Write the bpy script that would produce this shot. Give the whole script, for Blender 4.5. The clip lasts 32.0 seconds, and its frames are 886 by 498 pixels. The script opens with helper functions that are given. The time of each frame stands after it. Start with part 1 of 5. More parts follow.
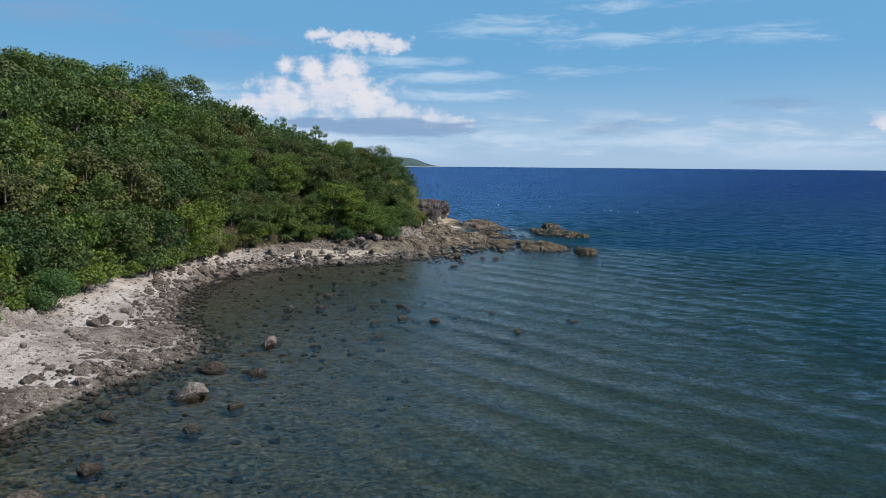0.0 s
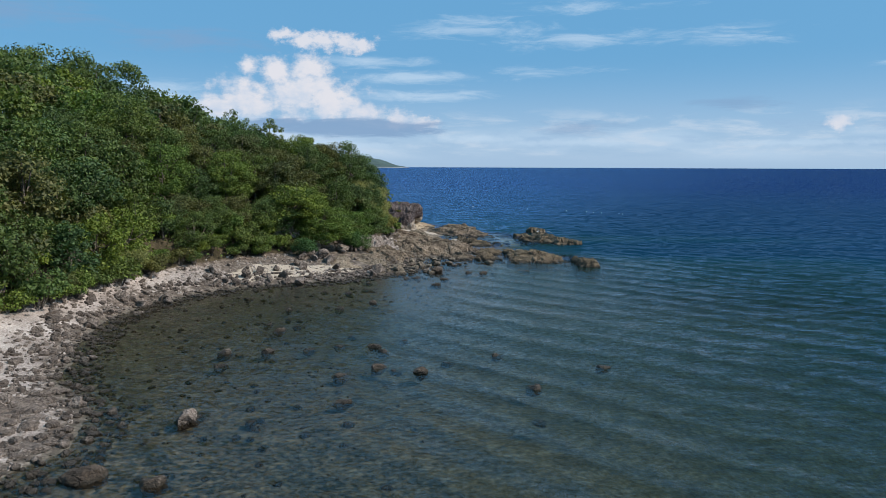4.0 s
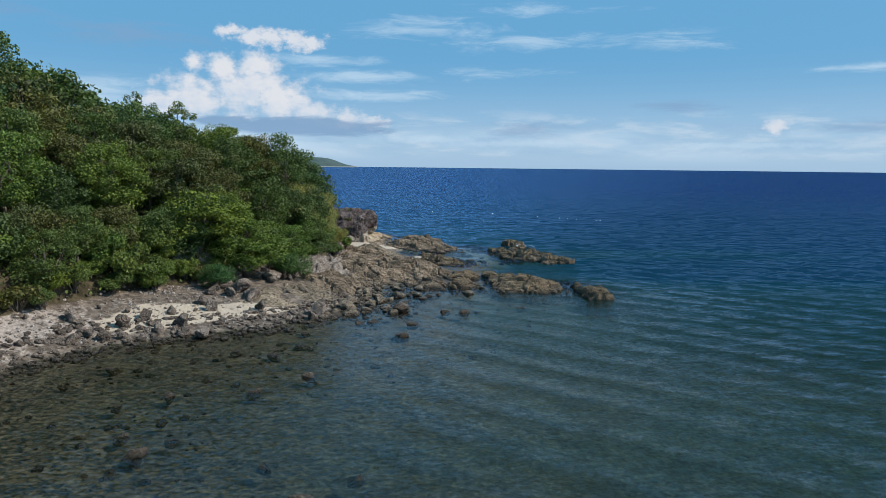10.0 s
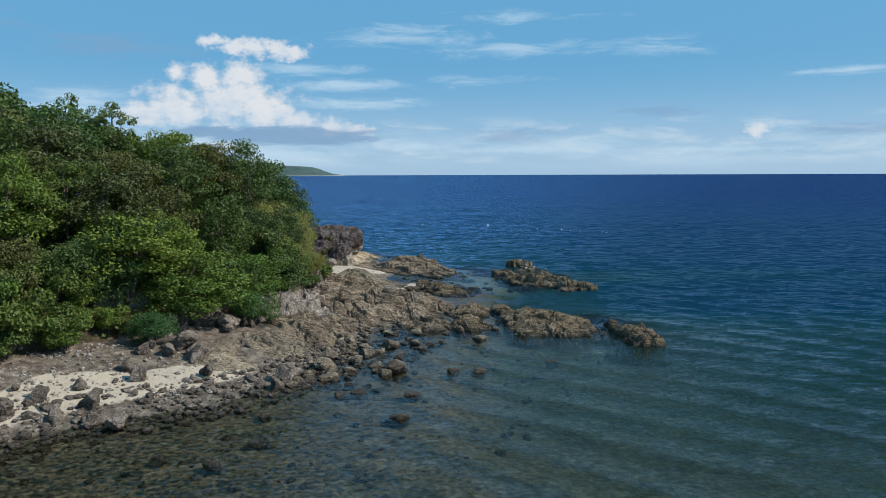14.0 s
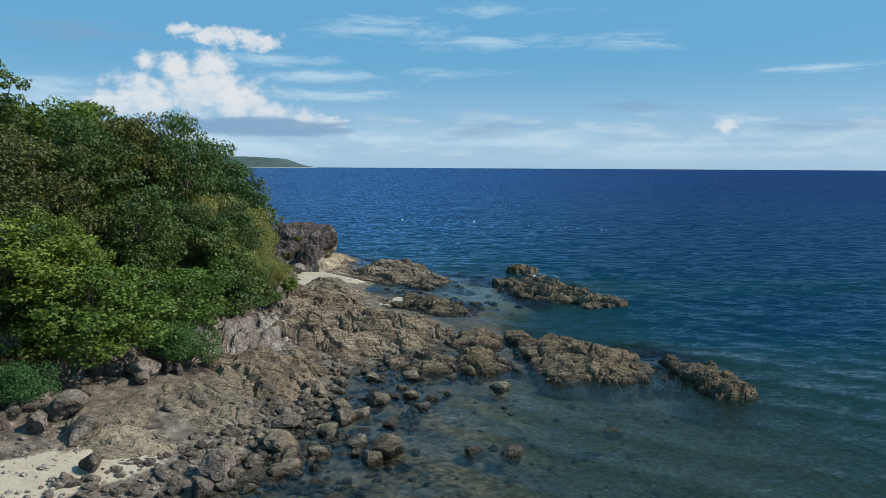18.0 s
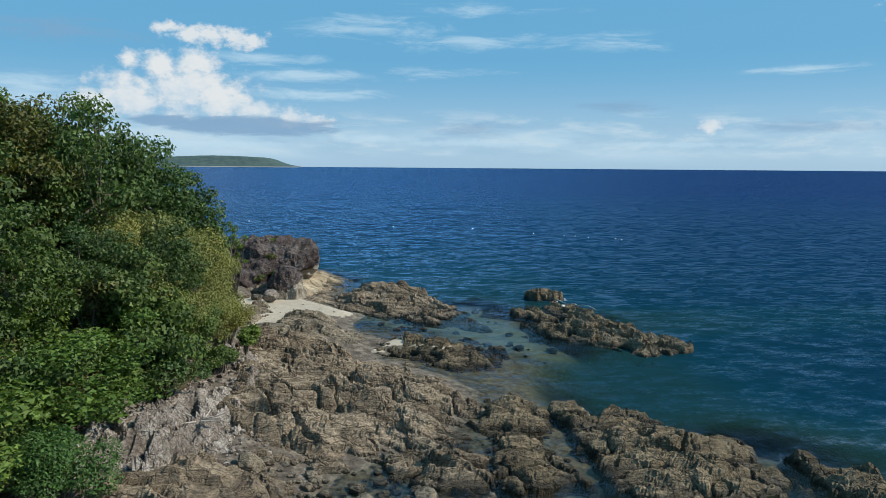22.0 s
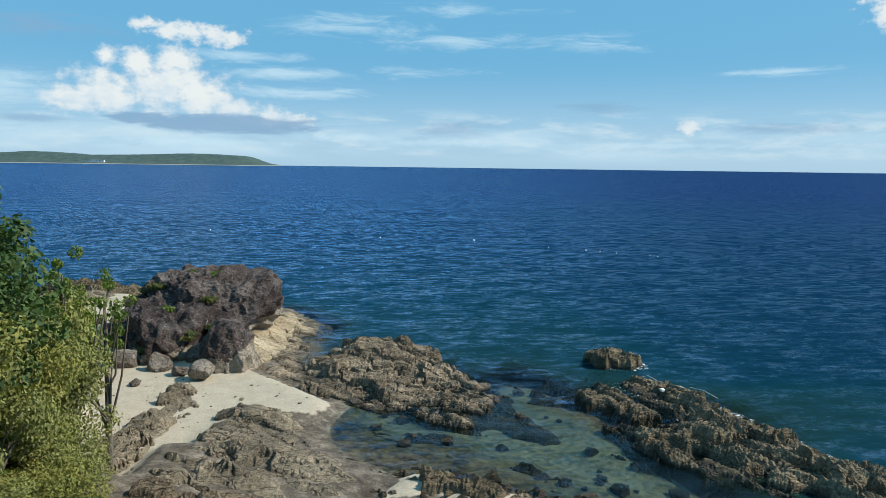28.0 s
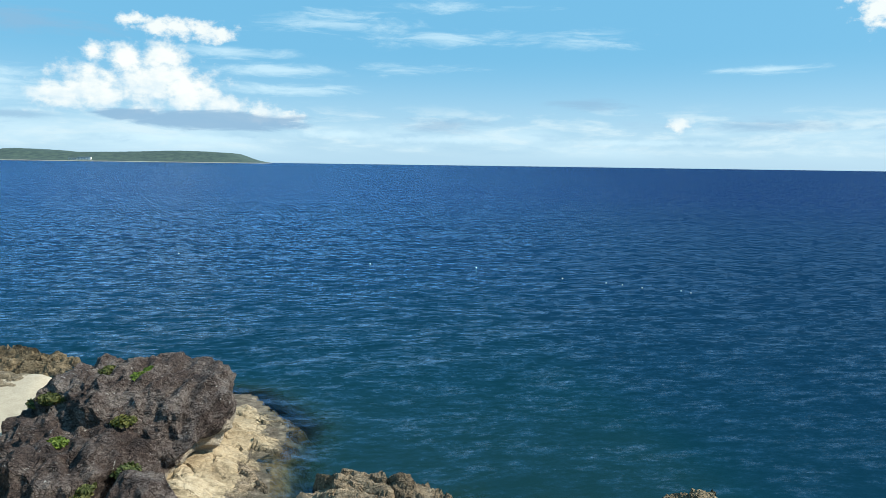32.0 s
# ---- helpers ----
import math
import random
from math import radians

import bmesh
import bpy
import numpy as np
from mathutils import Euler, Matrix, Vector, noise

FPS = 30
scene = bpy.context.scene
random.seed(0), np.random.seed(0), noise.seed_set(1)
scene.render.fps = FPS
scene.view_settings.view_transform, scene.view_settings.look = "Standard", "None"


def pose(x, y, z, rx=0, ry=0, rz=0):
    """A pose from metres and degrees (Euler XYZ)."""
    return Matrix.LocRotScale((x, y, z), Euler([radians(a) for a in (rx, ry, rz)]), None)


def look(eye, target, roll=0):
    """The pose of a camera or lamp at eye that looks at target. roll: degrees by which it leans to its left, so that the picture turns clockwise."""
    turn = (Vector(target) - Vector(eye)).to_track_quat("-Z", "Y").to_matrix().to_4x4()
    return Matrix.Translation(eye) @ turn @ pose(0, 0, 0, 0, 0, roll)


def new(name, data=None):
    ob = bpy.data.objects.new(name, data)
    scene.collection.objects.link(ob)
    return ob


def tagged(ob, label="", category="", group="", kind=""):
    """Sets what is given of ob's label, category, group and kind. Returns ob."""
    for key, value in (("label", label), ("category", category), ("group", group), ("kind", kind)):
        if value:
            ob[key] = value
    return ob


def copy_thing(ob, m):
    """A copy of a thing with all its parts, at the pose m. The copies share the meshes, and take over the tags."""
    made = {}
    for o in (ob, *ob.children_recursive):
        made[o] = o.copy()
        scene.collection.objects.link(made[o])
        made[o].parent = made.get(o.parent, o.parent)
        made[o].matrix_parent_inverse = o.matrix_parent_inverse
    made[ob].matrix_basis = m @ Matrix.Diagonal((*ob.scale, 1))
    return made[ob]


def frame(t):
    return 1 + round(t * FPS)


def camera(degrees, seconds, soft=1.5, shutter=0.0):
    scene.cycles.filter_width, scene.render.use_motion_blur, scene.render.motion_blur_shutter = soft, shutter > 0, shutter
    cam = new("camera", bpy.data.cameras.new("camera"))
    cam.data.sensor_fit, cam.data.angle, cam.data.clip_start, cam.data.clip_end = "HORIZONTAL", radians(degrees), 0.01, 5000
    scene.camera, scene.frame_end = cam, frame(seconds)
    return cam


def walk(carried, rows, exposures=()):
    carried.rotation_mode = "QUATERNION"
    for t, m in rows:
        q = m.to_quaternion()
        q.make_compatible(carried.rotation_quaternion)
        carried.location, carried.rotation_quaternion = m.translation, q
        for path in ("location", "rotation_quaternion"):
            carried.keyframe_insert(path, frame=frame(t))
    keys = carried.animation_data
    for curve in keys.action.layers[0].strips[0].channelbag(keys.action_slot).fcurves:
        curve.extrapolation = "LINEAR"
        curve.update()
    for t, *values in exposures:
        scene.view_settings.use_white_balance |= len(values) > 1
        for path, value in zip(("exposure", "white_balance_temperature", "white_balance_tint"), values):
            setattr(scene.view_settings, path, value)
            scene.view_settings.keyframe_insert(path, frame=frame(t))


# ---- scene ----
cam = camera(66.0, 32.0, 0.55)
PATH = [
    (0.0, (3.498, -17.785, 12.587), (2.722, -7.891, 11.363), 0.50),
    (0.5, (3.136, -16.073, 12.719), (2.397, -6.175, 11.495), 0.53),
    (1.0, (2.775, -14.303, 12.793), (2.110, -4.403, 11.552), 0.62),
    (1.5, (2.442, -12.525, 12.791), (1.842, -2.622, 11.537), 0.65),
    (2.0, (2.146, -10.754, 12.714), (1.588, -0.848, 11.470), 0.58),
    (2.5, (1.875, -8.988, 12.599), (1.374, 0.924, 11.372), 0.44),
    (3.0, (1.610, -7.204, 12.488), (1.178, 2.712, 11.274), 0.30),
    (3.5, (1.347, -5.400, 12.387), (0.986, 4.519, 11.172), 0.22),
    (4.5, (0.803, -1.712, 12.252), (0.580, 8.212, 11.040), 0.30),
    (5.5, (0.299, 1.970, 12.251), (0.234, 11.897, 11.045), 0.49),
    (6.0, (0.095, 3.776, 12.262), (0.125, 13.704, 11.061), 0.54),
    (6.5, (-0.083, 5.571, 12.275), (0.047, 15.499, 11.080), 0.58),
    (7.0, (-0.235, 7.364, 12.280), (-0.001, 17.290, 11.088), 0.61),
    (7.5, (-0.367, 9.159, 12.260), (-0.047, 19.082, 11.070), 0.61),
    (8.0, (-0.488, 10.944, 12.224), (-0.118, 20.866, 11.031), 0.60),
    (8.5, (-0.601, 12.705, 12.190), (-0.228, 22.626, 10.993), 0.58),
    (9.0, (-0.706, 14.431, 12.174), (-0.339, 24.352, 10.976), 0.58),
    (9.5, (-0.800, 16.123, 12.189), (-0.411, 26.043, 10.988), 0.61),
    (10.0, (-0.879, 17.799, 12.239), (-0.452, 27.716, 11.031), 0.65),
    (10.5, (-0.946, 19.479, 12.321), (-0.482, 29.395, 11.110), 0.69),
    (11.0, (-1.012, 21.175, 12.428), (-0.511, 31.089, 11.221), 0.74),
    (11.5, (-1.089, 22.890, 12.543), (-0.547, 32.803, 11.337), 0.79),
    (12.0, (-1.178, 24.628, 12.640), (-0.580, 34.537, 11.435), 0.78),
    (12.5, (-1.271, 26.386, 12.693), (-0.618, 36.293, 11.498), 0.62),
    (13.0, (-1.359, 28.163, 12.694), (-0.690, 38.072, 11.526), 0.33),
    (13.5, (-1.447, 29.970, 12.659), (-0.815, 39.887, 11.542), 0.02),
    (14.0, (-1.546, 31.817, 12.608), (-0.924, 41.737, 11.505), -0.17),
    (14.5, (-1.664, 33.694, 12.554), (-1.002, 43.607, 11.410), -0.21),
    (15.5, (-1.958, 37.512, 12.468), (-1.264, 47.422, 11.326), 0.04),
    (16.5, (-2.224, 41.262, 12.382), (-1.411, 51.158, 11.195), 0.23),
    (17.0, (-2.320, 43.071, 12.316), (-1.416, 52.954, 11.087), 0.27),
    (17.5, (-2.398, 44.841, 12.233), (-1.436, 54.718, 11.002), 0.30),
    (18.0, (-2.458, 46.578, 12.131), (-1.450, 56.454, 10.928), 0.33),
    (18.5, (-2.508, 48.315, 12.030), (-1.441, 58.187, 10.843), 0.35),
    (19.0, (-2.557, 50.073, 11.957), (-1.425, 59.938, 10.775), 0.35),
    (19.5, (-2.599, 51.858, 11.929), (-1.448, 61.724, 10.770), 0.33),
    (20.0, (-2.630, 53.657, 11.956), (-1.461, 63.521, 10.794), 0.30),
    (20.5, (-2.648, 55.447, 12.037), (-1.457, 65.305, 10.856), 0.29),
    (21.0, (-2.663, 57.216, 12.160), (-1.473, 67.072, 10.962), 0.31),
    (21.5, (-2.694, 58.974, 12.301), (-1.505, 68.829, 11.095), 0.37),
    (22.0, (-2.760, 60.728, 12.442), (-1.556, 70.581, 11.236), 0.45),
    (22.5, (-2.863, 62.472, 12.570), (-1.622, 72.322, 11.364), 0.54),
    (23.0, (-2.983, 64.207, 12.679), (-1.668, 74.046, 11.469), 0.61),
    (23.5, (-3.088, 65.949, 12.761), (-1.667, 75.772, 11.539), 0.68),
    (24.0, (-3.146, 67.724, 12.803), (-1.659, 77.537, 11.575), 0.75),
    (24.5, (-3.153, 69.549, 12.806), (-1.641, 79.357, 11.573), 0.80),
    (25.0, (-3.134, 71.399, 12.788), (-1.629, 81.209, 11.564), 0.84),
    (25.5, (-3.102, 73.242, 12.754), (-1.588, 83.050, 11.524), 0.86),
    (26.5, (-3.007, 76.912, 12.587), (-1.485, 86.718, 11.354), 0.82),
    (27.5, (-2.862, 80.423, 12.491), (-1.359, 90.234, 11.270), 0.75),
    (28.0, (-2.798, 82.135, 12.583), (-1.320, 91.951, 11.373), 0.76),
    (28.5, (-2.744, 83.832, 12.762), (-1.277, 93.650, 11.561), 0.81),
    (29.0, (-2.699, 85.551, 13.038), (-1.185, 95.361, 11.821), 0.87),
    (29.5, (-2.638, 87.316, 13.409), (-1.091, 97.119, 12.182), 0.92),
    (30.0, (-2.537, 89.104, 13.836), (-1.017, 98.910, 12.599), 0.95),
    (30.5, (-2.394, 90.890, 14.286), (-0.866, 100.693, 13.031), 0.95),
    (31.0, (-2.226, 92.663, 14.742), (-0.697, 102.465, 13.486), 0.94),
    (31.5, (-2.055, 94.431, 15.202), (-0.523, 104.233, 13.944), 0.89),
    (32.0, (-1.913, 96.229, 15.674), (-0.297, 106.018, 14.423), 0.81),
]
EXPOSURES = [(0, 0.0, 6550, 16), (10, 0.0, 6500, 12), (18, 0.0, 6550, 8), (26, 0.1, 6650, 6), (28, 0.18, 6700, 5), (29, 0.34, 6850, 4), (32, 0.42, 6900, 4)]
walk(cam, [(t, look(eye, aim, roll)) for t, eye, aim, roll in PATH], EXPOSURES)

# ---- light ----
SUN_AZ, SUN_EL = 98.0, 42.0  # degrees clockwise from +y, and above the horizon
sun_dir = Vector((math.sin(radians(SUN_AZ)) * math.cos(radians(SUN_EL)),
                  math.cos(radians(SUN_AZ)) * math.cos(radians(SUN_EL)), math.sin(radians(SUN_EL))))
sun = new("sun", bpy.data.lights.new("sun", "SUN"))
sun.data.energy, sun.data.angle, sun.data.color = 4.7, radians(0.53), (1.0, 0.93, 0.83)
sun.matrix_world = look(sun_dir * 200, (0, 0, 0))


# ---- node helpers ----
def N(nt, kind, _out=0, **given):
    """A node with inputs set or linked by name (spaces as __, index as i0, i1); returns its output socket."""
    n = nt.nodes.new(kind)
    for key, value in given.items():
        if key.startswith("p_"):
            if key == "p_op":
                n.operation = value
            elif key == "p_blend":
                n.data_type, n.blend_type = "RGBA", value
            elif key == "p_name":
                n.attribute_name = value
            elif key == "p_interp":
                n.interpolation_type = value
            elif key == "p_feature":
                n.feature = value
            continue
        sock = n.inputs[int(key[1:])] if key[0] == "i" and key[1:].isdigit() else n.inputs[key.replace("__", " ")]
        if isinstance(value, bpy.types.NodeSocket):
            nt.links.new(value, sock)
        else:
            sock.default_value = value
    return n.outputs[_out]


def M(nt, op, a, b=0.0, c=0.0):
    return N(nt, "ShaderNodeMath", p_op=op, i0=a, i1=b, i2=c)


def ramp(nt, fac, *stops):
    n = nt.nodes.new("ShaderNodeValToRGB")
    els = n.color_ramp.elements
    while len(els) < len(stops):
        els.new(0.5)
    for e, (p, c) in zip(els, stops):
        e.position, e.color = p, (*c, 1)
    nt.links.new(fac, n.inputs[0])
    return n.outputs[0]


def mixc(nt, fac, a, b, blend="MIX"):
    def col(v):
        return (*v, 1) if isinstance(v, tuple) and len(v) == 3 else v
    return N(nt, "ShaderNodeMix", 2, p_blend=blend, i0=fac, i6=col(a), i7=col(b))


def step(nt, v, lo, hi, a=0.0, b=1.0):
    return N(nt, "ShaderNodeMapRange", p_interp="SMOOTHSTEP", Value=v, From__Min=lo, From__Max=hi, To__Min=a, To__Max=b)


def noise_tex(nt, vec, scale, detail=4.0, rough=0.55, distortion=0.0, out=0):
    return N(nt, "ShaderNodeTexNoise", out, Vector=vec, Scale=scale, Detail=detail, Roughness=rough, Distortion=distortion)


def mapped(nt, vec, scale=(1, 1, 1), rot=(0, 0, 0)):
    return N(nt, "ShaderNodeMapping", Vector=vec, Scale=scale, Rotation=rot)


def material(name):
    m = bpy.data.materials.new(name)
    m.use_nodes = True
    nt = m.node_tree
    return m, nt, nt.nodes["Principled BSDF"]


def put(nt, bsdf, **given):
    for key, value in given.items():
        sock = bsdf.inputs[key.replace("__", " ")]
        if isinstance(value, bpy.types.NodeSocket):
            nt.links.new(value, sock)
        else:
            sock.default_value = (*value, 1) if isinstance(value, tuple) and len(value) == 3 else value


# ---- sky with clouds ----
world = bpy.data.worlds.new("sky")
scene.world = world
world.use_nodes = True
wt = world.node_tree
SKY = 0.085
background = wt.nodes["Background"]
sky_node = wt.nodes.new("ShaderNodeTexSky")
sky_node.sky_type, sky_node.sun_disc = "NISHITA", False
sky_node.sun_elevation, sky_node.sun_rotation = radians(SUN_EL), radians(SUN_AZ)
sky_node.air_density, sky_node.dust_density, sky_node.ozone_density = 1.0, 0.6, 2.0
sky_col = sky_node.outputs[0]
ray_way = N(wt, "ShaderNodeTexCoord", 0)
wx, wy, wz = (N(wt, "ShaderNodeSeparateXYZ", k, i0=ray_way) for k in range(3))
azimuth = M(wt, "MULTIPLY", M(wt, "ARCTAN2", wx, wy), 57.2958)
elevation = M(wt, "MULTIPLY", M(wt, "ARCSINE", wz), 57.2958)
flat = N(wt, "ShaderNodeCombineXYZ", i0=azimuth, i1=elevation)
puff = noise_tex(wt, mapped(wt, flat, (0.75, 1.0, 1)), 1.0, 10.0, 0.60)
wisp = noise_tex(wt, mapped(wt, flat, (0.20, 1.15, 1), (0, 0, radians(5))), 1.0, 9.0, 0.66, 0.6)
veil = noise_tex(wt, mapped(wt, flat, (0.07, 0.32, 1)), 1.0, 4.0, 0.5)


def blob(az, el, ra, re):
    """Closeness to the middle of a cloud: 1 in the middle, 0 at its rim."""
    a = M(wt, "DIVIDE", M(wt, "SUBTRACT", azimuth, az), ra)
    b = M(wt, "DIVIDE", M(wt, "SUBTRACT", elevation, el), re)
    r = M(wt, "SQRT", M(wt, "ADD", M(wt, "MULTIPLY", a, a), M(wt, "MULTIPLY", b, b)))
    return M(wt, "SUBTRACT", 1.0, r)


def union(some):
    total = some[0]
    for s in some[1:]:
        total = M(wt, "SMOOTH_MAX", total, s, 0.15)
    return total


def cloud(col, shape, noise_out, amount, lo, hi, strength, tone):
    v = M(wt, "ADD", shape, M(wt, "MULTIPLY", M(wt, "SUBTRACT", noise_out, 0.5), amount))
    return mixc(wt, M(wt, "MULTIPLY", step(wt, v, lo, hi), strength), col, tone)


K = 1.0 / SKY
white, grey, pale = tuple(K * v for v in (0.76, 0.785, 0.82)), tuple(K * v for v in (0.22, 0.37, 0.57)), tuple(K * v for v in (0.52, 0.70, 0.85))
# sky colour: clear blue above, paler towards the horizon
haze = step(wt, elevation, 0.0, 9.0)
sky_col = mixc(wt, 0.85, sky_col, mixc(wt, haze, tuple(K * v for v in (0.37, 0.58, 0.80)), tuple(K * v for v in (0.130, 0.405, 0.69))))
col = sky_col
# broad thin veil and long streaks
low = M(wt, "MULTIPLY", step(wt, elevation, 0.0, 1.2), step(wt, elevation, 3.6, 2.2))
col = mixc(wt, M(wt, "MULTIPLY", M(wt, "MULTIPLY", step(wt, veil, 0.36, 0.66), low), 0.6), col, pale)
mottle = noise_tex(wt, mapped(wt, flat, (0.16, 0.75, 1)), 1.0, 8.0, 0.62, 0.3)
low2 = M(wt, "MULTIPLY", step(wt, elevation, 0.4, 1.3), step(wt, elevation, 5.0, 3.2))
col = mixc(wt, M(wt, "MULTIPLY", M(wt, "MULTIPLY", step(wt, mottle, 0.46, 0.66), low2), 0.75), col, tuple(K * v for v in (0.54, 0.68, 0.80)))
col = mixc(wt, M(wt, "MULTIPLY", M(wt, "MULTIPLY", step(wt, mottle, 0.46, 0.30), low2), 0.45), col, tuple(K * v for v in (0.29, 0.47, 0.68)))
# thin veils and drifting streaks
col = cloud(col, union([blob(0.6, 10.9, 8.0, 1.2), blob(8.8, 10.0, 10.0, 1.1), blob(20.0, 9.7, 6.5, 0.9), blob(6, 7.6, 7, 0.5), blob(9, 12.4, 8, 0.7)]), wisp, 3.6, 0.10, 1.5, 0.62, pale)
col = cloud(col, union([blob(-4.0, 7.1, 7.5, 0.75), blob(-3.4, 5.7, 7.0, 0.65), blob(-24, 4.9, 5.5, 1.9), blob(-8, 8.3, 6, 0.6), blob(34, 7.2, 5, 0.4)]), wisp, 2.4, 0.0, 1.1, 0.72, pale)
col = cloud(col, union([blob(-21, 9.4, 8.5, 1.3), blob(-34, 10.5, 9, 1.5), blob(21.0, 4.8, 4.6, 0.72), blob(10, 3.1, 7, 0.85), blob(34, 3.0, 10, 0.7), blob(-23, 3.0, 4, 0.4)]), wisp, 2.2, 0.10, 1.0, 0.55, grey)
# heaped clouds with flat bases
heap = union([blob(-17.6, 5.0, 3.8, 2.3), blob(-19.6, 4.5, 2.6, 1.6), blob(-13.4, 5.8, 4.6, 3.0), blob(-12.6, 7.7, 2.4, 1.5), blob(-15.0, 7.4, 2.0, 1.3), blob(-17.2, 7.7, 1.1, 0.95),
              blob(-10.4, 5.0, 3.4, 2.1), blob(-8.4, 4.2, 2.6, 1.2)])
heap = M(wt, "MINIMUM", heap, M(wt, "MULTIPLY", M(wt, "SUBTRACT", elevation, 3.3), 0.8))
heap2 = union([blob(-5.2, 3.8, 1.8, 1.2), blob(-3.6, 3.4, 1.9, 0.9), blob(-12.2, 9.8, 3.4, 1.0), blob(-9.4, 9.6, 2.6, 1.15), blob(-14.2, 10.2, 2.0, 0.6), blob(28.2, 3.15, 1.3, 0.85), blob(41.2, 11.0, 2.6, 1.8)])
shade = step(wt, M(wt, "ADD", noise_tex(wt, mapped(wt, flat, (0.40, 0.6, 1)), 1.0, 5.0, 0.55), M(wt, "MULTIPLY", elevation, 0.03)), 0.44, 0.76)
body = mixc(wt, shade, tuple(K * v for v in (0.54, 0.66, 0.79)), white)
col = cloud(col, heap, puff, 1.9, 0.04, 0.75, 0.95, body)
col = cloud(col, heap2, puff, 2.4, 0.10, 0.75, 0.88, body)
col = cloud(col, union([blob(-9.0, 3.05, 8.6, 0.95), blob(-15.0, 3.3, 3.0, 0.6)]), wisp, 1.3, 0.02, 0.42, 0.86, grey)
col = cloud(col, union([blob(0.5, 2.2, 6.0, 0.5), blob(9.0, 1.9, 8.0, 0.45), blob(-12.0, 1.6, 10, 0.45), blob(26, 1.8, 9, 0.4)]), puff, 1.6, 0.1, 0.9, 0.55, pale)
wt.links.new(col, background.inputs[0])
background.inputs[1].default_value = SKY

# ---- materials ----
def rock_material(name, dark, mid, light, scale=1.0, lines=0.0, tilt=0.0, wet=True, bump=0.6, spots=0.0, crust=None):
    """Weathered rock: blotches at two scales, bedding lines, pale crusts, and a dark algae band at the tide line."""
    m, nt, b = material(name)
    pos = N(nt, "ShaderNodeNewGeometry", 0)
    rnd = N(nt, "ShaderNodeObjectInfo", 5)
    big = noise_tex(nt, pos, 0.45 * scale, 5, 0.6)
    fine = noise_tex(nt, pos, 5.5 * scale, 6, 0.68)
    grain = noise_tex(nt, pos, 28 * scale, 3, 0.6)
    tone = M(nt, "ADD", M(nt, "MULTIPLY", big, 0.55), M(nt, "MULTIPLY", fine, 0.45))
    tone = M(nt, "ADD", tone, M(nt, "MULTIPLY", M(nt, "SUBTRACT", rnd, 0.5), 0.10))
    col = ramp(nt, tone, (0.36, dark), (0.5, mid), (0.64, light))
    strat = noise_tex(nt, mapped(nt, pos, (0.5, 3.2, 5.0), (0.25, 0.1, radians(tilt))), 1.6 * scale, 5, 0.7)
    col = mixc(nt, M(nt, "MULTIPLY", step(nt, strat, 0.52, 0.36), lines), col, dark)
    # joints and cracks; the shade in the crevices is painted as dark lines
    bent = N(nt, "ShaderNodeVectorMath", p_op="ADD", i0=pos, i1=N(nt, "ShaderNodeVectorMath", p_op="SCALE", i0=noise_tex(nt, pos, 1.3, 3, 0.6, 0.0, 1), i3=0.9))
    crack = N(nt, "ShaderNodeTexVoronoi", 0, p_feature="DISTANCE_TO_EDGE", Vector=mapped(nt, bent, (0.7, 1.5, 1.6), (0.2, 0.1, radians(tilt))), Scale=0.8 * scale)
    crack2 = N(nt, "ShaderNodeTexVoronoi", 0, p_feature="DISTANCE_TO_EDGE", Vector=mapped(nt, bent, (0.8, 1.7, 1.8), (0.3, 0.0, radians(tilt + 20))), Scale=2.6 * scale)
    split = M(nt, "MAXIMUM", step(nt, crack, 0.055, 0.0), M(nt, "MULTIPLY", step(nt, crack2, 0.06, 0.0), 0.7))
    col = mixc(nt, M(nt, "MULTIPLY", split, 0.45), col, tuple(c * 0.4 for c in dark))
    if spots:
        sp = noise_tex(nt, pos, 3.2, 5, 0.75)
        col = mixc(nt, M(nt, "MULTIPLY", step(nt, sp, 0.62, 0.69), spots), col, (0.60, 0.57, 0.54))
    col = mixc(nt, M(nt, "MULTIPLY", step(nt, grain, 0.40, 0.62), 0.35), col, mixc(nt, 1.0, col, (0.72, 0.70, 0.66), "MULTIPLY"))
    if crust:  # a paler bed of rock where the mesh says so
        bed = N(nt, "ShaderNodeAttribute", 2, p_name="pale_bed")
        bed = step(nt, M(nt, "ADD", bed, M(nt, "MULTIPLY", M(nt, "SUBTRACT", fine, 0.5), 0.9)), 0.40, 0.62)
        col = mixc(nt, bed, col, mixc(nt, 1.0, crust, ramp(nt, tone, (0.38, (0.6, 0.58, 0.56)), (0.62, (1.2, 1.2, 1.2))), "MULTIPLY"))
    rough = 0.88
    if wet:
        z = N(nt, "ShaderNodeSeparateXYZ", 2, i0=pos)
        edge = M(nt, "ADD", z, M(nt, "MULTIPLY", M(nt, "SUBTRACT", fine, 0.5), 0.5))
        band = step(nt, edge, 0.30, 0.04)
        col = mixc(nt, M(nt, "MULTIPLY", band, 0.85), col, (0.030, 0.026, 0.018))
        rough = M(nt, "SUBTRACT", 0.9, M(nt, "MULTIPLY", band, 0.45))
    h = M(nt, "ADD", M(nt, "MULTIPLY", fine, 0.7), M(nt, "MULTIPLY", grain, 0.25))
    h = M(nt, "ADD", h, M(nt, "MULTIPLY", strat, 1.1 * max(lines, 0.25)))
    h = M(nt, "SUBTRACT", h, M(nt, "MULTIPLY", split, 0.55))
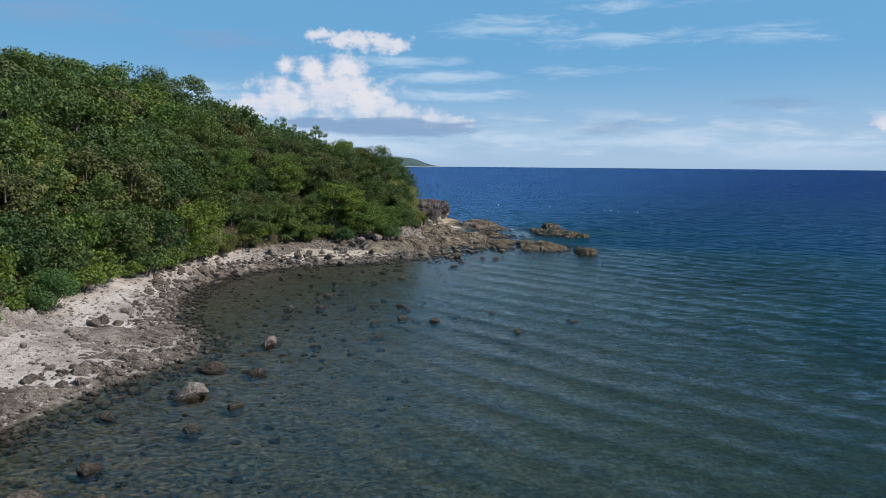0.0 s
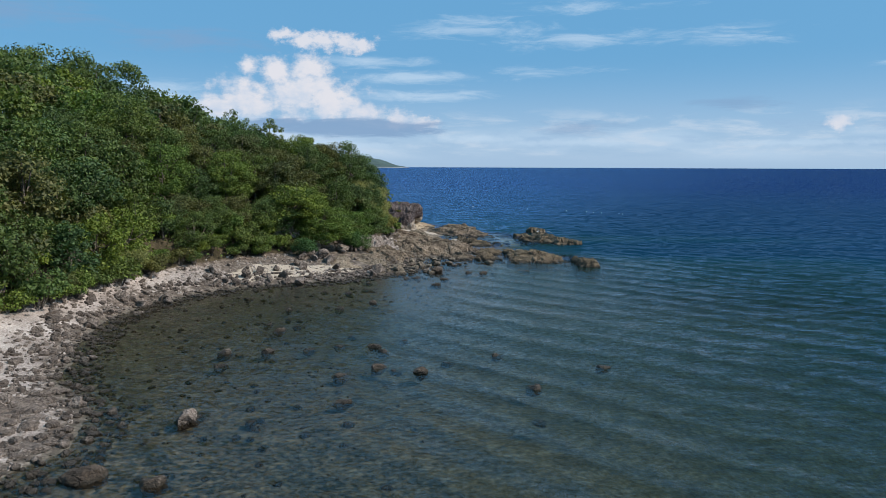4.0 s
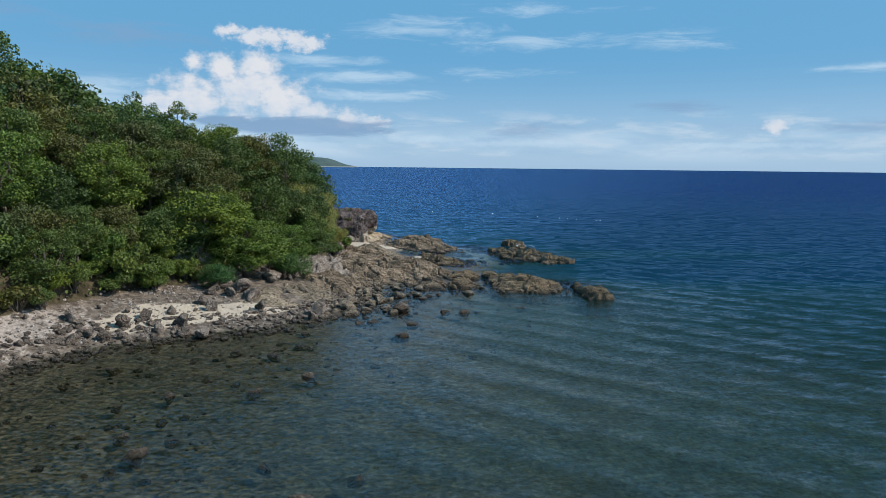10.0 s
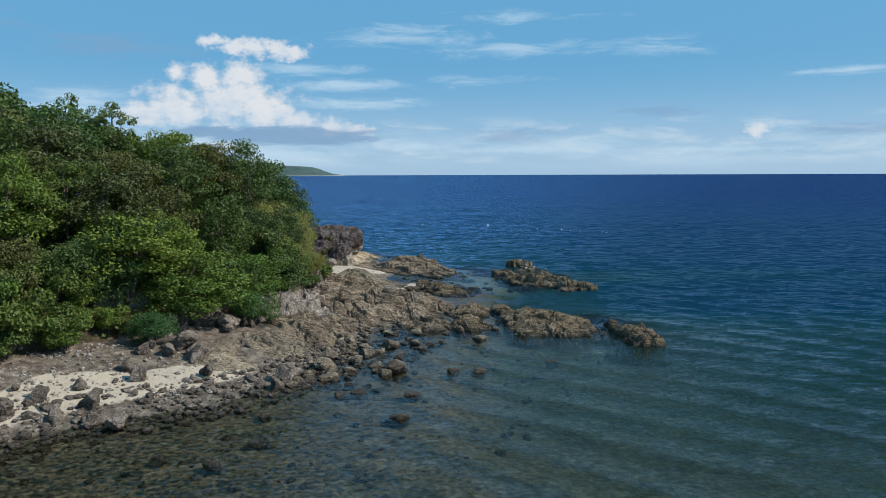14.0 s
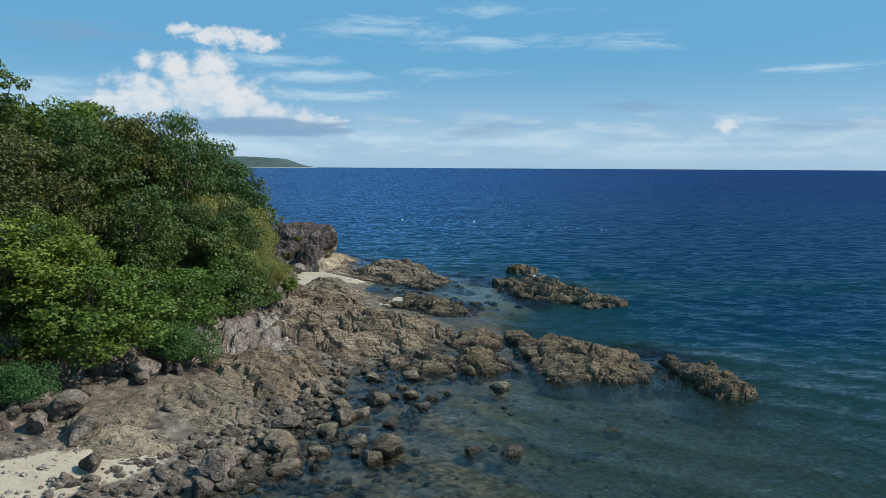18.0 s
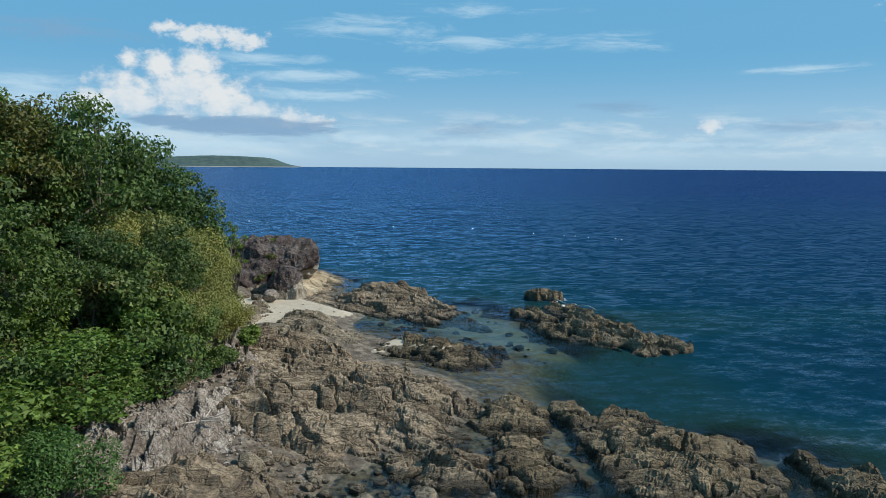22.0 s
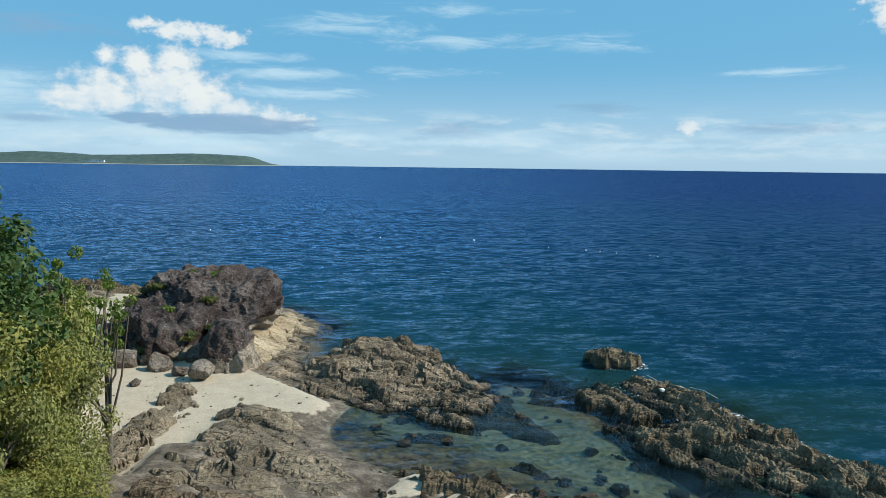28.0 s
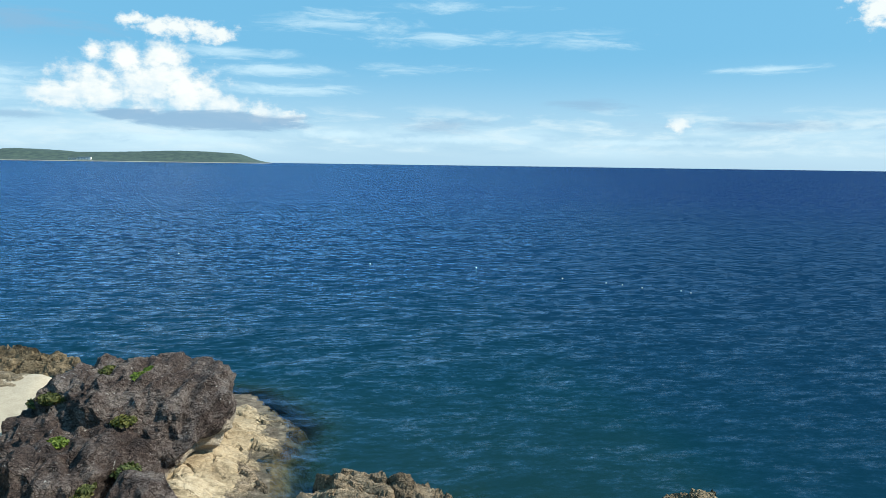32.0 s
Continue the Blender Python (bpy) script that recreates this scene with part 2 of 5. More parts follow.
    nrm = N(nt, "ShaderNodeBump", Strength=min(1.0, bump * 1.25), Distance=0.2, Height=h)
    put(nt, b, Base__Color=col, Roughness=rough, Normal=nrm, Specular__IOR__Level=0.25)
    return m


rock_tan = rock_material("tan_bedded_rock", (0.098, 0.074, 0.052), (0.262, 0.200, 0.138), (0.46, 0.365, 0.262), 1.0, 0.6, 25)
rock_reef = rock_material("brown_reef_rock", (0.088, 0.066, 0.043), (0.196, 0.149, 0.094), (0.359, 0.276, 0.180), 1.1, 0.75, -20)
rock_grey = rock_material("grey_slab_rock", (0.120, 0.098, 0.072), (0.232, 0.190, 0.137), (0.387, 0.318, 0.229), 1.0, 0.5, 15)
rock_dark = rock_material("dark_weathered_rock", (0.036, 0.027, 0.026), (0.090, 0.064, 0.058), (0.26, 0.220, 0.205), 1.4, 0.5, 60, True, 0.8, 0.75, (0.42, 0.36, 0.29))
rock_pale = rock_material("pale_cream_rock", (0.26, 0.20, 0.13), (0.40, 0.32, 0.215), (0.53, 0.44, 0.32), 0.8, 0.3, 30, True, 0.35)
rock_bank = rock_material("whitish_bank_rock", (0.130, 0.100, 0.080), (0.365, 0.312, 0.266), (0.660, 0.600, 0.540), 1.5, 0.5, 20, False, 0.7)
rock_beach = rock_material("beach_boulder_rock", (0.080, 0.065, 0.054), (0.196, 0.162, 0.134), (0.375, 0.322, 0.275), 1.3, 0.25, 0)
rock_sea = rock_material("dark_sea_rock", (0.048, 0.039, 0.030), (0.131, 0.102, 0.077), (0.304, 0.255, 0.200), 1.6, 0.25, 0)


def ground_material():
    m, nt, b = material("shore_ground")
    pos = N(nt, "ShaderNodeNewGeometry", 0)
    sand, veg, bed, pebble, litsand = (N(nt, "ShaderNodeAttribute", 2, p_name=k) for k in ("sand", "veg", "bed", "pebble", "lagoon"))
    big = noise_tex(nt, pos, 0.22, 5, 0.6)
    mid = noise_tex(nt, pos, 1.4, 6, 0.65)
    fine = noise_tex(nt, pos, 9.0, 5, 0.7)
    cells = N(nt, "ShaderNodeTexVoronoi", 0, Vector=pos, Scale=2.6, Randomness=1.0)
    cellc = N(nt, "ShaderNodeTexVoronoi", 1, Vector=pos, Scale=2.6, Randomness=1.0)
    rubble = ramp(nt, M(nt, "ADD", M(nt, "MULTIPLY", mid, 0.6), M(nt, "MULTIPLY", fine, 0.4)), (0.38, (0.058, 0.047, 0.038)), (0.5, (0.135, 0.112, 0.090)), (0.62, (0.25, 0.215, 0.178)))
    rubble = mixc(nt, 0.5, rubble, mixc(nt, 1.0, rubble, ramp(nt, N(nt, "ShaderNodeSeparateColor", 0, i0=cellc), (0.1, (0.45, 0.43, 0.42)), (0.9, (1.35, 1.3, 1.25))), "MULTIPLY"))
    coral = ramp(nt, M(nt, "ADD", M(nt, "MULTIPLY", big, 0.5), M(nt, "MULTIPLY", fine, 0.5)), (0.40, (0.17, 0.14, 0.12)), (0.52, (0.36, 0.315, 0.275)), (0.62, (0.56, 0.51, 0.46)))
    dry = mixc(nt, step(nt, M(nt, "ADD", mid, M(nt, "MULTIPLY", M(nt, "SUBTRACT", pebble, 0.5), 0.7)), 0.38, 0.60), rubble, coral)
    sandc = ramp(nt, M(nt, "ADD", M(nt, "MULTIPLY", mid, 0.4), M(nt, "MULTIPLY", fine, 0.6)), (0.36, (0.35, 0.295, 0.225)), (0.62, (0.49, 0.425, 0.335)))
    col = mixc(nt, step(nt, M(nt, "ADD", sand, M(nt, "MULTIPLY", M(nt, "SUBTRACT", mid, 0.5), 0.5)), 0.42, 0.56), dry, sandc)
    litter = ramp(nt, mid, (0.38, (0.030, 0.026, 0.014)), (0.60, (0.085, 0.068, 0.040)))
    col = mixc(nt, step(nt, M(nt, "ADD", veg, M(nt, "MULTIPLY", M(nt, "SUBTRACT", mid, 0.5), 0.6)), 0.35, 0.6), col, litter)
    # sea floor: olive-brown algae, dark weed patches, pale sand in the lagoon
    grit = noise_tex(nt, pos, 4.0, 6, 0.75)
    floor = ramp(nt, M(nt, "ADD", M(nt, "MULTIPLY", mid, 0.35), M(nt, "MULTIPLY", grit, 0.65)), (0.37, (0.033, 0.031, 0.022)), (0.51, (0.106, 0.100, 0.073)), (0.66, (0.25, 0.235, 0.185)))
    weed = noise_tex(nt, pos, 0.8, 6, 0.75)
    floor = mixc(nt, M(nt, "MULTIPLY", step(nt, weed, 0.46, 0.72), M(nt, "SUBTRACT", 0.36, M(nt, "MULTIPLY", litsand, 0.12))), floor, (0.012, 0.013, 0.008))
    floor = mixc(nt, M(nt, "MULTIPLY", litsand, step(nt, weed, 0.80, 0.40)), floor, (0.29, 0.275, 0.225))
    col = mixc(nt, bed, col, floor)
    wetness = M(nt, "MULTIPLY", step(nt, bed, 0.2, 0.9), 0.35)
    h = M(nt, "ADD", M(nt, "MULTIPLY", fine, 0.6), M(nt, "MULTIPLY", M(nt, "MULTIPLY", cells, M(nt, "SUBTRACT", 1.0, sand)), 0.9))
    nrm = N(nt, "ShaderNodeBump", Strength=0.6, Distance=0.12, Height=h)
    put(nt, b, Base__Color=col, Roughness=M(nt, "SUBTRACT", 0.95, wetness), Normal=nrm, Specular__IOR__Level=0.2)
    return m


SWELL, CHOP, RIPPLE = 0.13, 1.5, 0.95  # steepness of the sea's waves


def water_material():
    """Clear over the shallow floor, its own blue body colour where deep; ripples and swell as relief; foam at surf edges."""
    m, nt, b = material("sea_water")
    nt.nodes.remove(b)
    out = nt.nodes["Material Output"]
    pos = N(nt, "ShaderNodeNewGeometry", 0)
    deep, foam, calm = (N(nt, "ShaderNodeAttribute", 2, p_name=k) for k in ("deep", "foam", "calm"))
    px, py = (N(nt, "ShaderNodeSeparateXYZ", k, i0=pos) for k in range(2))
    rough_sea = M(nt, "SUBTRACT", 1.0, M(nt, "MULTIPLY", calm, 0.84))
    gust = noise_tex(nt, mapped(nt, pos, (0.010, 0.030, 1.0)), 1.0, 5, 0.6)
    gust2 = noise_tex(nt, mapped(nt, pos, (0.06, 0.15, 1.0), (0, 0, radians(8))), 1.0, 5, 0.6)

    def vec(op, a, b):
        return N(nt, "ShaderNodeVectorMath", p_op=op, i0=a, i1=b)

    def scaled(a, k):
        return N(nt, "ShaderNodeVectorMath", p_op="SCALE", i0=a, i3=k)

    def slopes(stretch, turn, scale, detail, rough, k):
        """Random tilts of the surface, at several sizes of wavelet."""
        tilt = noise_tex(nt, mapped(nt, pos, (*stretch, 1.0), (0, 0, radians(turn))), scale, detail, rough, 0.0, 1)
        return scaled(vec("SUBTRACT", tilt, (0.5, 0.5, 0.5)), k)

    # long swell lines that bend round the point
    bend = noise_tex(nt, pos, 0.035, 3, 0.5)
    phase = M(nt, "ADD", M(nt, "ADD", M(nt, "MULTIPLY", px, 1.06), M(nt, "MULTIPLY", py, 1.28)), M(nt, "MULTIPLY", bend, 11.0))
    phase = M(nt, "ADD", phase, M(nt, "MULTIPLY", noise_tex(nt, pos, 0.25, 3, 0.6), 1.6))
    crest = M(nt, "SINE", M(nt, "ADD", phase, M(nt, "MULTIPLY", M(nt, "SINE", phase), 0.7)))
    reach = M(nt, "MULTIPLY", M(nt, "MULTIPLY", step(nt, py, 125.0, 96.0, 0.15, 1.0), step(nt, px, -9.0, 6.0, 0.12, 1.0)), step(nt, noise_tex(nt, pos, 0.05, 2, 0.5), 0.30, 0.62, 0.35, 1.0))
    line = scaled(N(nt, "ShaderNodeCombineXYZ", i0=0.64, i1=0.77, i2=0.0), M(nt, "MULTIPLY", M(nt, "MULTIPLY", crest, reach), SWELL))
    wind = M(nt, "MULTIPLY", rough_sea, M(nt, "MULTIPLY", step(nt, gust, 0.30, 0.70, 0.75, 1.3), step(nt, gust2, 0.28, 0.72, 0.7, 1.3)))
    tilt = scaled(vec("ADD", slopes((0.48, 1.0), 10, 0.75, 6, 0.72, CHOP), slopes((0.55, 1.0), -12, 0.30, 4, 0.75, CHOP * 0.35)), wind)
    tilt = vec("ADD", vec("ADD", tilt, slopes((0.8, 1.0), -20, 4.0, 4, 0.75, RIPPLE)), line)
    nrm = N(nt, "ShaderNodeVectorMath", p_op="NORMALIZE", i0=vec("ADD", vec("MULTIPLY", tilt, (1.0, 1.0, 0.0)), (0.0, 0.0, 1.0)))
    tint = N(nt, "ShaderNodeBsdfTransparent", Color=mixc(nt, N(nt, "ShaderNodeAttribute", 2, p_name="lagoon"), ramp(nt, deep, (0.0, (0.90, 0.87, 0.79)), (0.06, (0.86, 0.84, 0.75)), (0.20, (0.60, 0.73, 0.66)), (0.45, (0.25, 0.55, 0.55))), (0.60, 0.69, 0.61)))
    hue = ramp(nt, deep, (0.0, (0.036, 0.046, 0.036)), (0.3, (0.012, 0.040, 0.035)), (0.55, (0.003, 0.029, 0.046)), (1.0, (0.002, 0.0135, 0.066)))
    body = N(nt, "ShaderNodeBsdfDiffuse", Color=hue)
    under = N(nt, "ShaderNodeMixShader", i0=step(nt, deep, 0.04, 0.50), i1=tint, i2=body)
    gloss = N(nt, "ShaderNodeBsdfGlossy", Color=mixc(nt, calm, (0.42, 0.68, 1.0), (0.90, 0.90, 0.90)), Roughness=0.17, Normal=nrm)
    fres = N(nt, "ShaderNodeFresnel", IOR=1.33, Normal=nrm)
    # wavelets in groups: noise puts their dark faces and glints into the mirror strength
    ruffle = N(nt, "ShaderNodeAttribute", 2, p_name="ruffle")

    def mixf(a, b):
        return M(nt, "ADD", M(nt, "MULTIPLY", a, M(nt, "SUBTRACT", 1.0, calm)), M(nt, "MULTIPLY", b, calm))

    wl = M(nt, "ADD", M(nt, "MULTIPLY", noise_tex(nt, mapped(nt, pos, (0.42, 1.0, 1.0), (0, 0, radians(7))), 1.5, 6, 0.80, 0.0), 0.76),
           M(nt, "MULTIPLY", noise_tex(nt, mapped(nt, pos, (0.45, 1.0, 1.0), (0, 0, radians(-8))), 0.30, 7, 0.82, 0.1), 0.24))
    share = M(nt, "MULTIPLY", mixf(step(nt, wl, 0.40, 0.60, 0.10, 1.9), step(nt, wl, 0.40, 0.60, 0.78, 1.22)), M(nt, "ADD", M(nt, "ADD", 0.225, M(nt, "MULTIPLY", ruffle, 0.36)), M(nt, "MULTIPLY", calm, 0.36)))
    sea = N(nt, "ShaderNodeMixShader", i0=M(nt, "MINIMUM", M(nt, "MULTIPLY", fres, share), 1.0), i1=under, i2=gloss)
    bub = noise_tex(nt, pos, 2.4, 7, 0.75, 0.8)
    white_cap = N(nt, "ShaderNodeBsdfDiffuse", Color=(0.75, 0.78, 0.8, 1))
    fo = step(nt, M(nt, "ADD", M(nt, "MULTIPLY", foam, 0.42), bub), 0.86, 0.98)
    sea = N(nt, "ShaderNodeMixShader", i0=fo, i1=sea, i2=white_cap)
    nt.links.new(sea, out.inputs[0])
    return m


def leaf_material(name, dark, light, yellow=0.0):
    m, nt, b = material(name)
    rnd = N(nt, "ShaderNodeObjectInfo", 5)
    isl = N(nt, "ShaderNodeNewGeometry", 8)
    pos = N(nt, "ShaderNodeNewGeometry", 0)
    patch = noise_tex(nt, pos, 0.35, 3, 0.6)
    t = M(nt, "ADD", M(nt, "MULTIPLY", isl, 0.45), M(nt, "MULTIPLY", patch, 0.55))
    col = ramp(nt, t, (0.25, dark), (0.75, light))
    col = mixc(nt, step(nt, rnd, 0.55, 1.0), col, mixc(nt, 1.0, col, (1.14, 1.06, 0.85), "MULTIPLY"))
    col = mixc(nt, step(nt, rnd, 0.35, 0.0), col, mixc(nt, 1.0, col, (0.72, 0.86, 0.95), "MULTIPLY"))
    if yellow:
        col = mixc(nt, M(nt, "MULTIPLY", step(nt, isl, 0.55, 0.9), yellow), col, (0.20, 0.155, 0.035))
    put(nt, b, Base__Color=col, Roughness=0.6, Specular__IOR__Level=0.3)
    tr = N(nt, "ShaderNodeBsdfTranslucent", Color=mixc(nt, 1.0, col, (1.1, 1.2, 0.55), "MULTIPLY"))
    mix = N(nt, "ShaderNodeMixShader", i0=0.26, i1=b.outputs[0], i2=tr)
    nt.links.new(mix, nt.nodes["Material Output"].inputs[0])
    return m


leaf_green = leaf_material("broad_green_leaves", (0.038, 0.066, 0.017), (0.142, 0.204, 0.052))
leaf_olive = leaf_material("olive_green_leaves", (0.045, 0.056, 0.018), (0.150, 0.160, 0.052), 0.15)
leaf_deep = leaf_material("deep_green_leaves", (0.027, 0.053, 0.017), (0.094, 0.150, 0.043))
leaf_bright = leaf_material("bright_green_leaves", (0.060, 0.102, 0.018), (0.175, 0.240, 0.042))
leaf_dry = leaf_material("dry_yellow_green_leaves", (0.125, 0.138, 0.042), (0.285, 0.292, 0.098), 0.10)
leaf_feather = leaf_material("feathery_blue_green_leaves", (0.032, 0.074, 0.020), (0.098, 0.190, 0.050))


def bark_material(name, dark, light):
    m, nt, b = material(name)
    pos = N(nt, "ShaderNodeNewGeometry", 0)
    g = noise_tex(nt, mapped(nt, pos, (4, 4, 1)), 3.0, 5, 0.7)
    put(nt, b, Base__Color=ramp(nt, g, (0.35, dark), (0.65, light)), Roughness=0.9, Normal=N(nt, "ShaderNodeBump", Strength=0.5, Distance=0.05, Height=g))
    return m


bark = bark_material("grey_brown_bark", (0.06, 0.048, 0.036), (0.17, 0.145, 0.115))
driftwood = bark_material("bleached_driftwood", (0.26, 0.22, 0.18), (0.50, 0.45, 0.39))


def plain(name, colour, rough=0.6, var=0.15, scale=4.0):
    m, nt, b = material(name)
    g = noise_tex(nt, N(nt, "ShaderNodeNewGeometry", 0), scale, 5, 0.65)
    put(nt, b, Base__Color=mixc(nt, M(nt, "MULTIPLY", g, var * 2), colour, tuple(c * 0.5 for c in colour)), Roughness=rough)
    return m


buoy_white = plain("white_float_plastic", (0.78, 0.78, 0.76), 0.4, 0.1)
wall_white = plain("white_painted_wall", (0.78, 0.77, 0.74), 0.7, 0.05, 0.05)
roof_grey = plain("grey_roof", (0.45, 0.44, 0.43), 0.7, 0.1, 0.05)
glass_dark = plain("dark_window", (0.05, 0.06, 0.07), 0.2, 0.1, 0.05)
rope_pale = plain("pale_rope", (0.55, 0.53, 0.47), 0.9, 0.2, 20)
bottle_white = plain("white_foam_box", (0.8, 0.8, 0.78), 0.7, 0.1, 8)


# ---- geometry helpers ----
def mesh_of(name, verts, faces, smooth=False):
    """A mesh from arrays of points and of faces with the same number of corners."""
    verts, faces = np.asarray(verts, np.float32), np.asarray(faces, np.int32)
    me = bpy.data.meshes.new(name)
    me.vertices.add(len(verts))
    me.vertices.foreach_set("co", verts.ravel())
    me.loops.add(faces.size)
    me.loops.foreach_set("vertex_index", faces.ravel())
    me.polygons.add(len(faces))
    me.polygons.foreach_set("loop_start", np.arange(len(faces), dtype=np.int32) * faces.shape[1])
    me.polygons.foreach_set("use_smooth", np.full(len(faces), smooth))
    me.update(calc_edges=True)
    return me


def part(name, me, mat, parent=None, label=""):
    ob = new(name, me)
    if mat and not me.materials:
        me.materials.append(mat)
    if parent:
        ob.parent = parent
    return tagged(ob, label)


def lattice(ix, iy, iz, seed):
    h = (ix.astype(np.int64) * 374761393 + iy.astype(np.int64) * 668265263 + iz.astype(np.int64) * 2147483647 + seed * 974634777) & 0xFFFFFFFF
    h = ((h ^ (h >> 13)) * 1274126177) & 0xFFFFFFFF
    h = ((h ^ (h >> 16)) * 2246822519) & 0xFFFFFFFF
    return ((h ^ (h >> 15)) & 0xFFFFFF) / float(0xFFFFFF)


def vnoise(p, seed=0):
    """Smooth value noise in 0..1 at points (..., 3)."""
    f = np.floor(p)
    w = p - f
    w = w * w * (3 - 2 * w)
    i = f.astype(np.int64)
    total = 0
    for a in (0, 1):
        for b in (0, 1):
            for c in (0, 1):
                g = (w[..., 0] if a else 1 - w[..., 0]) * (w[..., 1] if b else 1 - w[..., 1]) * (w[..., 2] if c else 1 - w[..., 2])
                total = total + g * lattice(i[..., 0] + a, i[..., 1] + b, i[..., 2] + c, seed)
    return total


def fbm(p, octaves=4, seed=0, gain=0.5):
    total, amp, norm = 0, 1.0, 0.0
    for k in range(octaves):
        total = total + amp * vnoise(p * 2.03**k + 17.3 * k, seed + k)
        norm, amp = norm + amp, amp * gain
    return total / norm


def flat3(x, y):
    return np.stack([x, y, np.zeros_like(x)], -1)


def cells(x, y, seed=0):
    """Voronoi: distance gap between the two nearest seeds (0 on a joint), a random value for each cell, and the lean of its face."""
    fx, fy = np.floor(x), np.floor(y)
    best, second, value = np.full(x.shape, 9.0), np.full(x.shape, 9.0), np.zeros(x.shape)
    ox, oy = np.zeros(x.shape), np.zeros(x.shape)
    zero = np.zeros_like(fx)
    for a in (-1, 0, 1):
        for b in (-1, 0, 1):
            cx, cy = fx + a, fy + b
            px, py = cx + lattice(cx, cy, zero, seed), cy + lattice(cx, cy, zero, seed + 1)
            d = np.hypot(px - x, py - y)
            nearer = d < best
            second = np.where(nearer, best, np.minimum(second, d))
            value = np.where(nearer, lattice(cx, cy, zero, seed + 2), value)
            ox, oy = np.where(nearer, x - px, ox), np.where(nearer, y - py, oy)
            best = np.where(nearer, d, best)
    lean_x, lean_y = np.modf(value * 37.0)[0] - 0.5, np.modf(value * 91.0)[0] - 0.5
    return second - best, value, 2 * (ox * lean_x + oy * lean_y)


def inside(poly, x, y):
    """Signed distance to a polygon, positive within."""
    poly = np.asarray(poly, float)
    far, odd = np.full(x.shape, 1e9), np.zeros(x.shape, bool)
    for (ax, ay), (bx, by) in zip(poly, np.roll(poly, -1, 0)):
        ex, ey = bx - ax, by - ay
        t = np.clip(((x - ax) * ex + (y - ay) * ey) / (ex * ex + ey * ey), 0, 1)
        far = np.minimum(far, np.hypot(x - ax - t * ex, y - ay - t * ey))
        if ey:
            odd ^= ((ay > y) != (by > y)) & (x < (y - ay) / ey * ex + ax)
    return np.where(odd, far, -far)


def sstep(a, b, v):
    t = np.clip((v - a) / (b - a), 0, 1)
    return t * t * (3 - 2 * t)


def grid_faces(nx, ny, keep=None):
    i = np.arange(nx * ny).reshape(nx, ny)
    f = np.stack([i[:-1, :-1], i[1:, :-1], i[1:, 1:], i[:-1, 1:]], -1)
    return (f[keep] if keep is not None else f.reshape(-1, 4)).reshape(-1, 4)


def packed(verts, faces):
    used = np.unique(faces)
    where = np.zeros(len(verts), np.int64)
    where[used] = np.arange(len(used))
    return verts[used], where[faces]


def axis(*runs):
    """Grid lines: runs of (from, to, step)."""
    return np.unique(np.round(np.concatenate([np.arange(a, b + s * 0.5, s) for a, b, s in runs]), 4))


# ---- plan of the shore ----
VEG = [(-45, -120), (-30, -40), (-27, 8), (-28, 20), (-32, 29), (-31.5, 40), (-30.5, 52), (-29, 63), (-24, 73), (-18.6, 79), (-15.5, 84.5), (-11.5, 90.5),
       (-10.1, 96), (-11.1, 102), (-13.2, 109), (-15.8, 114), (-19.4, 118.5), (-23.5, 127), (-28.5, 136), (-37, 144), (-70, 150), (-300, 160), (-300, -120)]
SHORE = [(-38, -120), (-24, -40), (-20, 0), (-19.6, 10), (-18.5, 17), (-17, 21), (-16.2, 24), (-17.2, 28), (-22, 33.5), (-25, 41), (-27, 48), (-27, 55), (-24.5, 59.5),
         (-21, 64), (-16.5, 66.5), (-12, 69), (-9, 71.8), (-7, 75), (-5.4, 79), (-5, 84), (-4, 87.5), (-1, 90), (2.5, 92), (3.2, 97), (1.6, 101), (-2, 104),
         (-0.5, 108), (-3, 112), (-3, 117), (-5, 121), (-5, 131), (-4, 136), (-7, 142), (-14, 145), (-21, 146), (-30, 150), (-60, 158), (-300, 170), (-300, -120)]
SAND = [(-27, 138), (-24, 132), (-22, 127), (-17.6, 119.6), (-15.4, 115), (-13.9, 111), (-12.9, 107.5), (-10.6, 107), (-10.2, 110.5), (-8.9, 111), (-7.9, 114.9), (-6.7, 115.6), (-4, 115.2),
        (-3.4, 116.8), (-6, 120.4), (-8.5, 122.8), (-12.6, 126), (-16, 131), (-19, 136), (-21, 146), (-28, 147), (-27, 140)]
SAND_SPITS = [(-2.4, 105), (0.2, 104.2), (2.6, 104.4), (5.0, 105.6), (3.4, 107.2), (1.6, 108.6), (-0.2, 109.2), (-1.6, 107.4)]
SAND_BAY = [(-24, 66), (-21.5, 64.8), (-18, 67.5), (-13.5, 70.5), (-10.5, 73.4), (-12, 75.6), (-15, 74), (-18, 72.5), (-22, 71)]
LAGOON = [(-3, 117), (-1, 112), (2.5, 110.5), (5.6, 106.4), (8.6, 104.4), (11.4, 104.8), (12, 107.5), (10, 112), (9, 118), (7, 121), (3, 115.5)]


def sand_patch(x, y):
    return sstep(0.42, 0.58, fbm(flat3(x * 0.5, y * 1.0), 3, 91))


def lagoon(x, y):
    """Distance into the lagoon, with an uneven rim."""
    return inside(LAGOON, x, y) + 4.0 * (fbm(flat3(x * 0.35, y * 0.35), 3, 93) - 0.5)


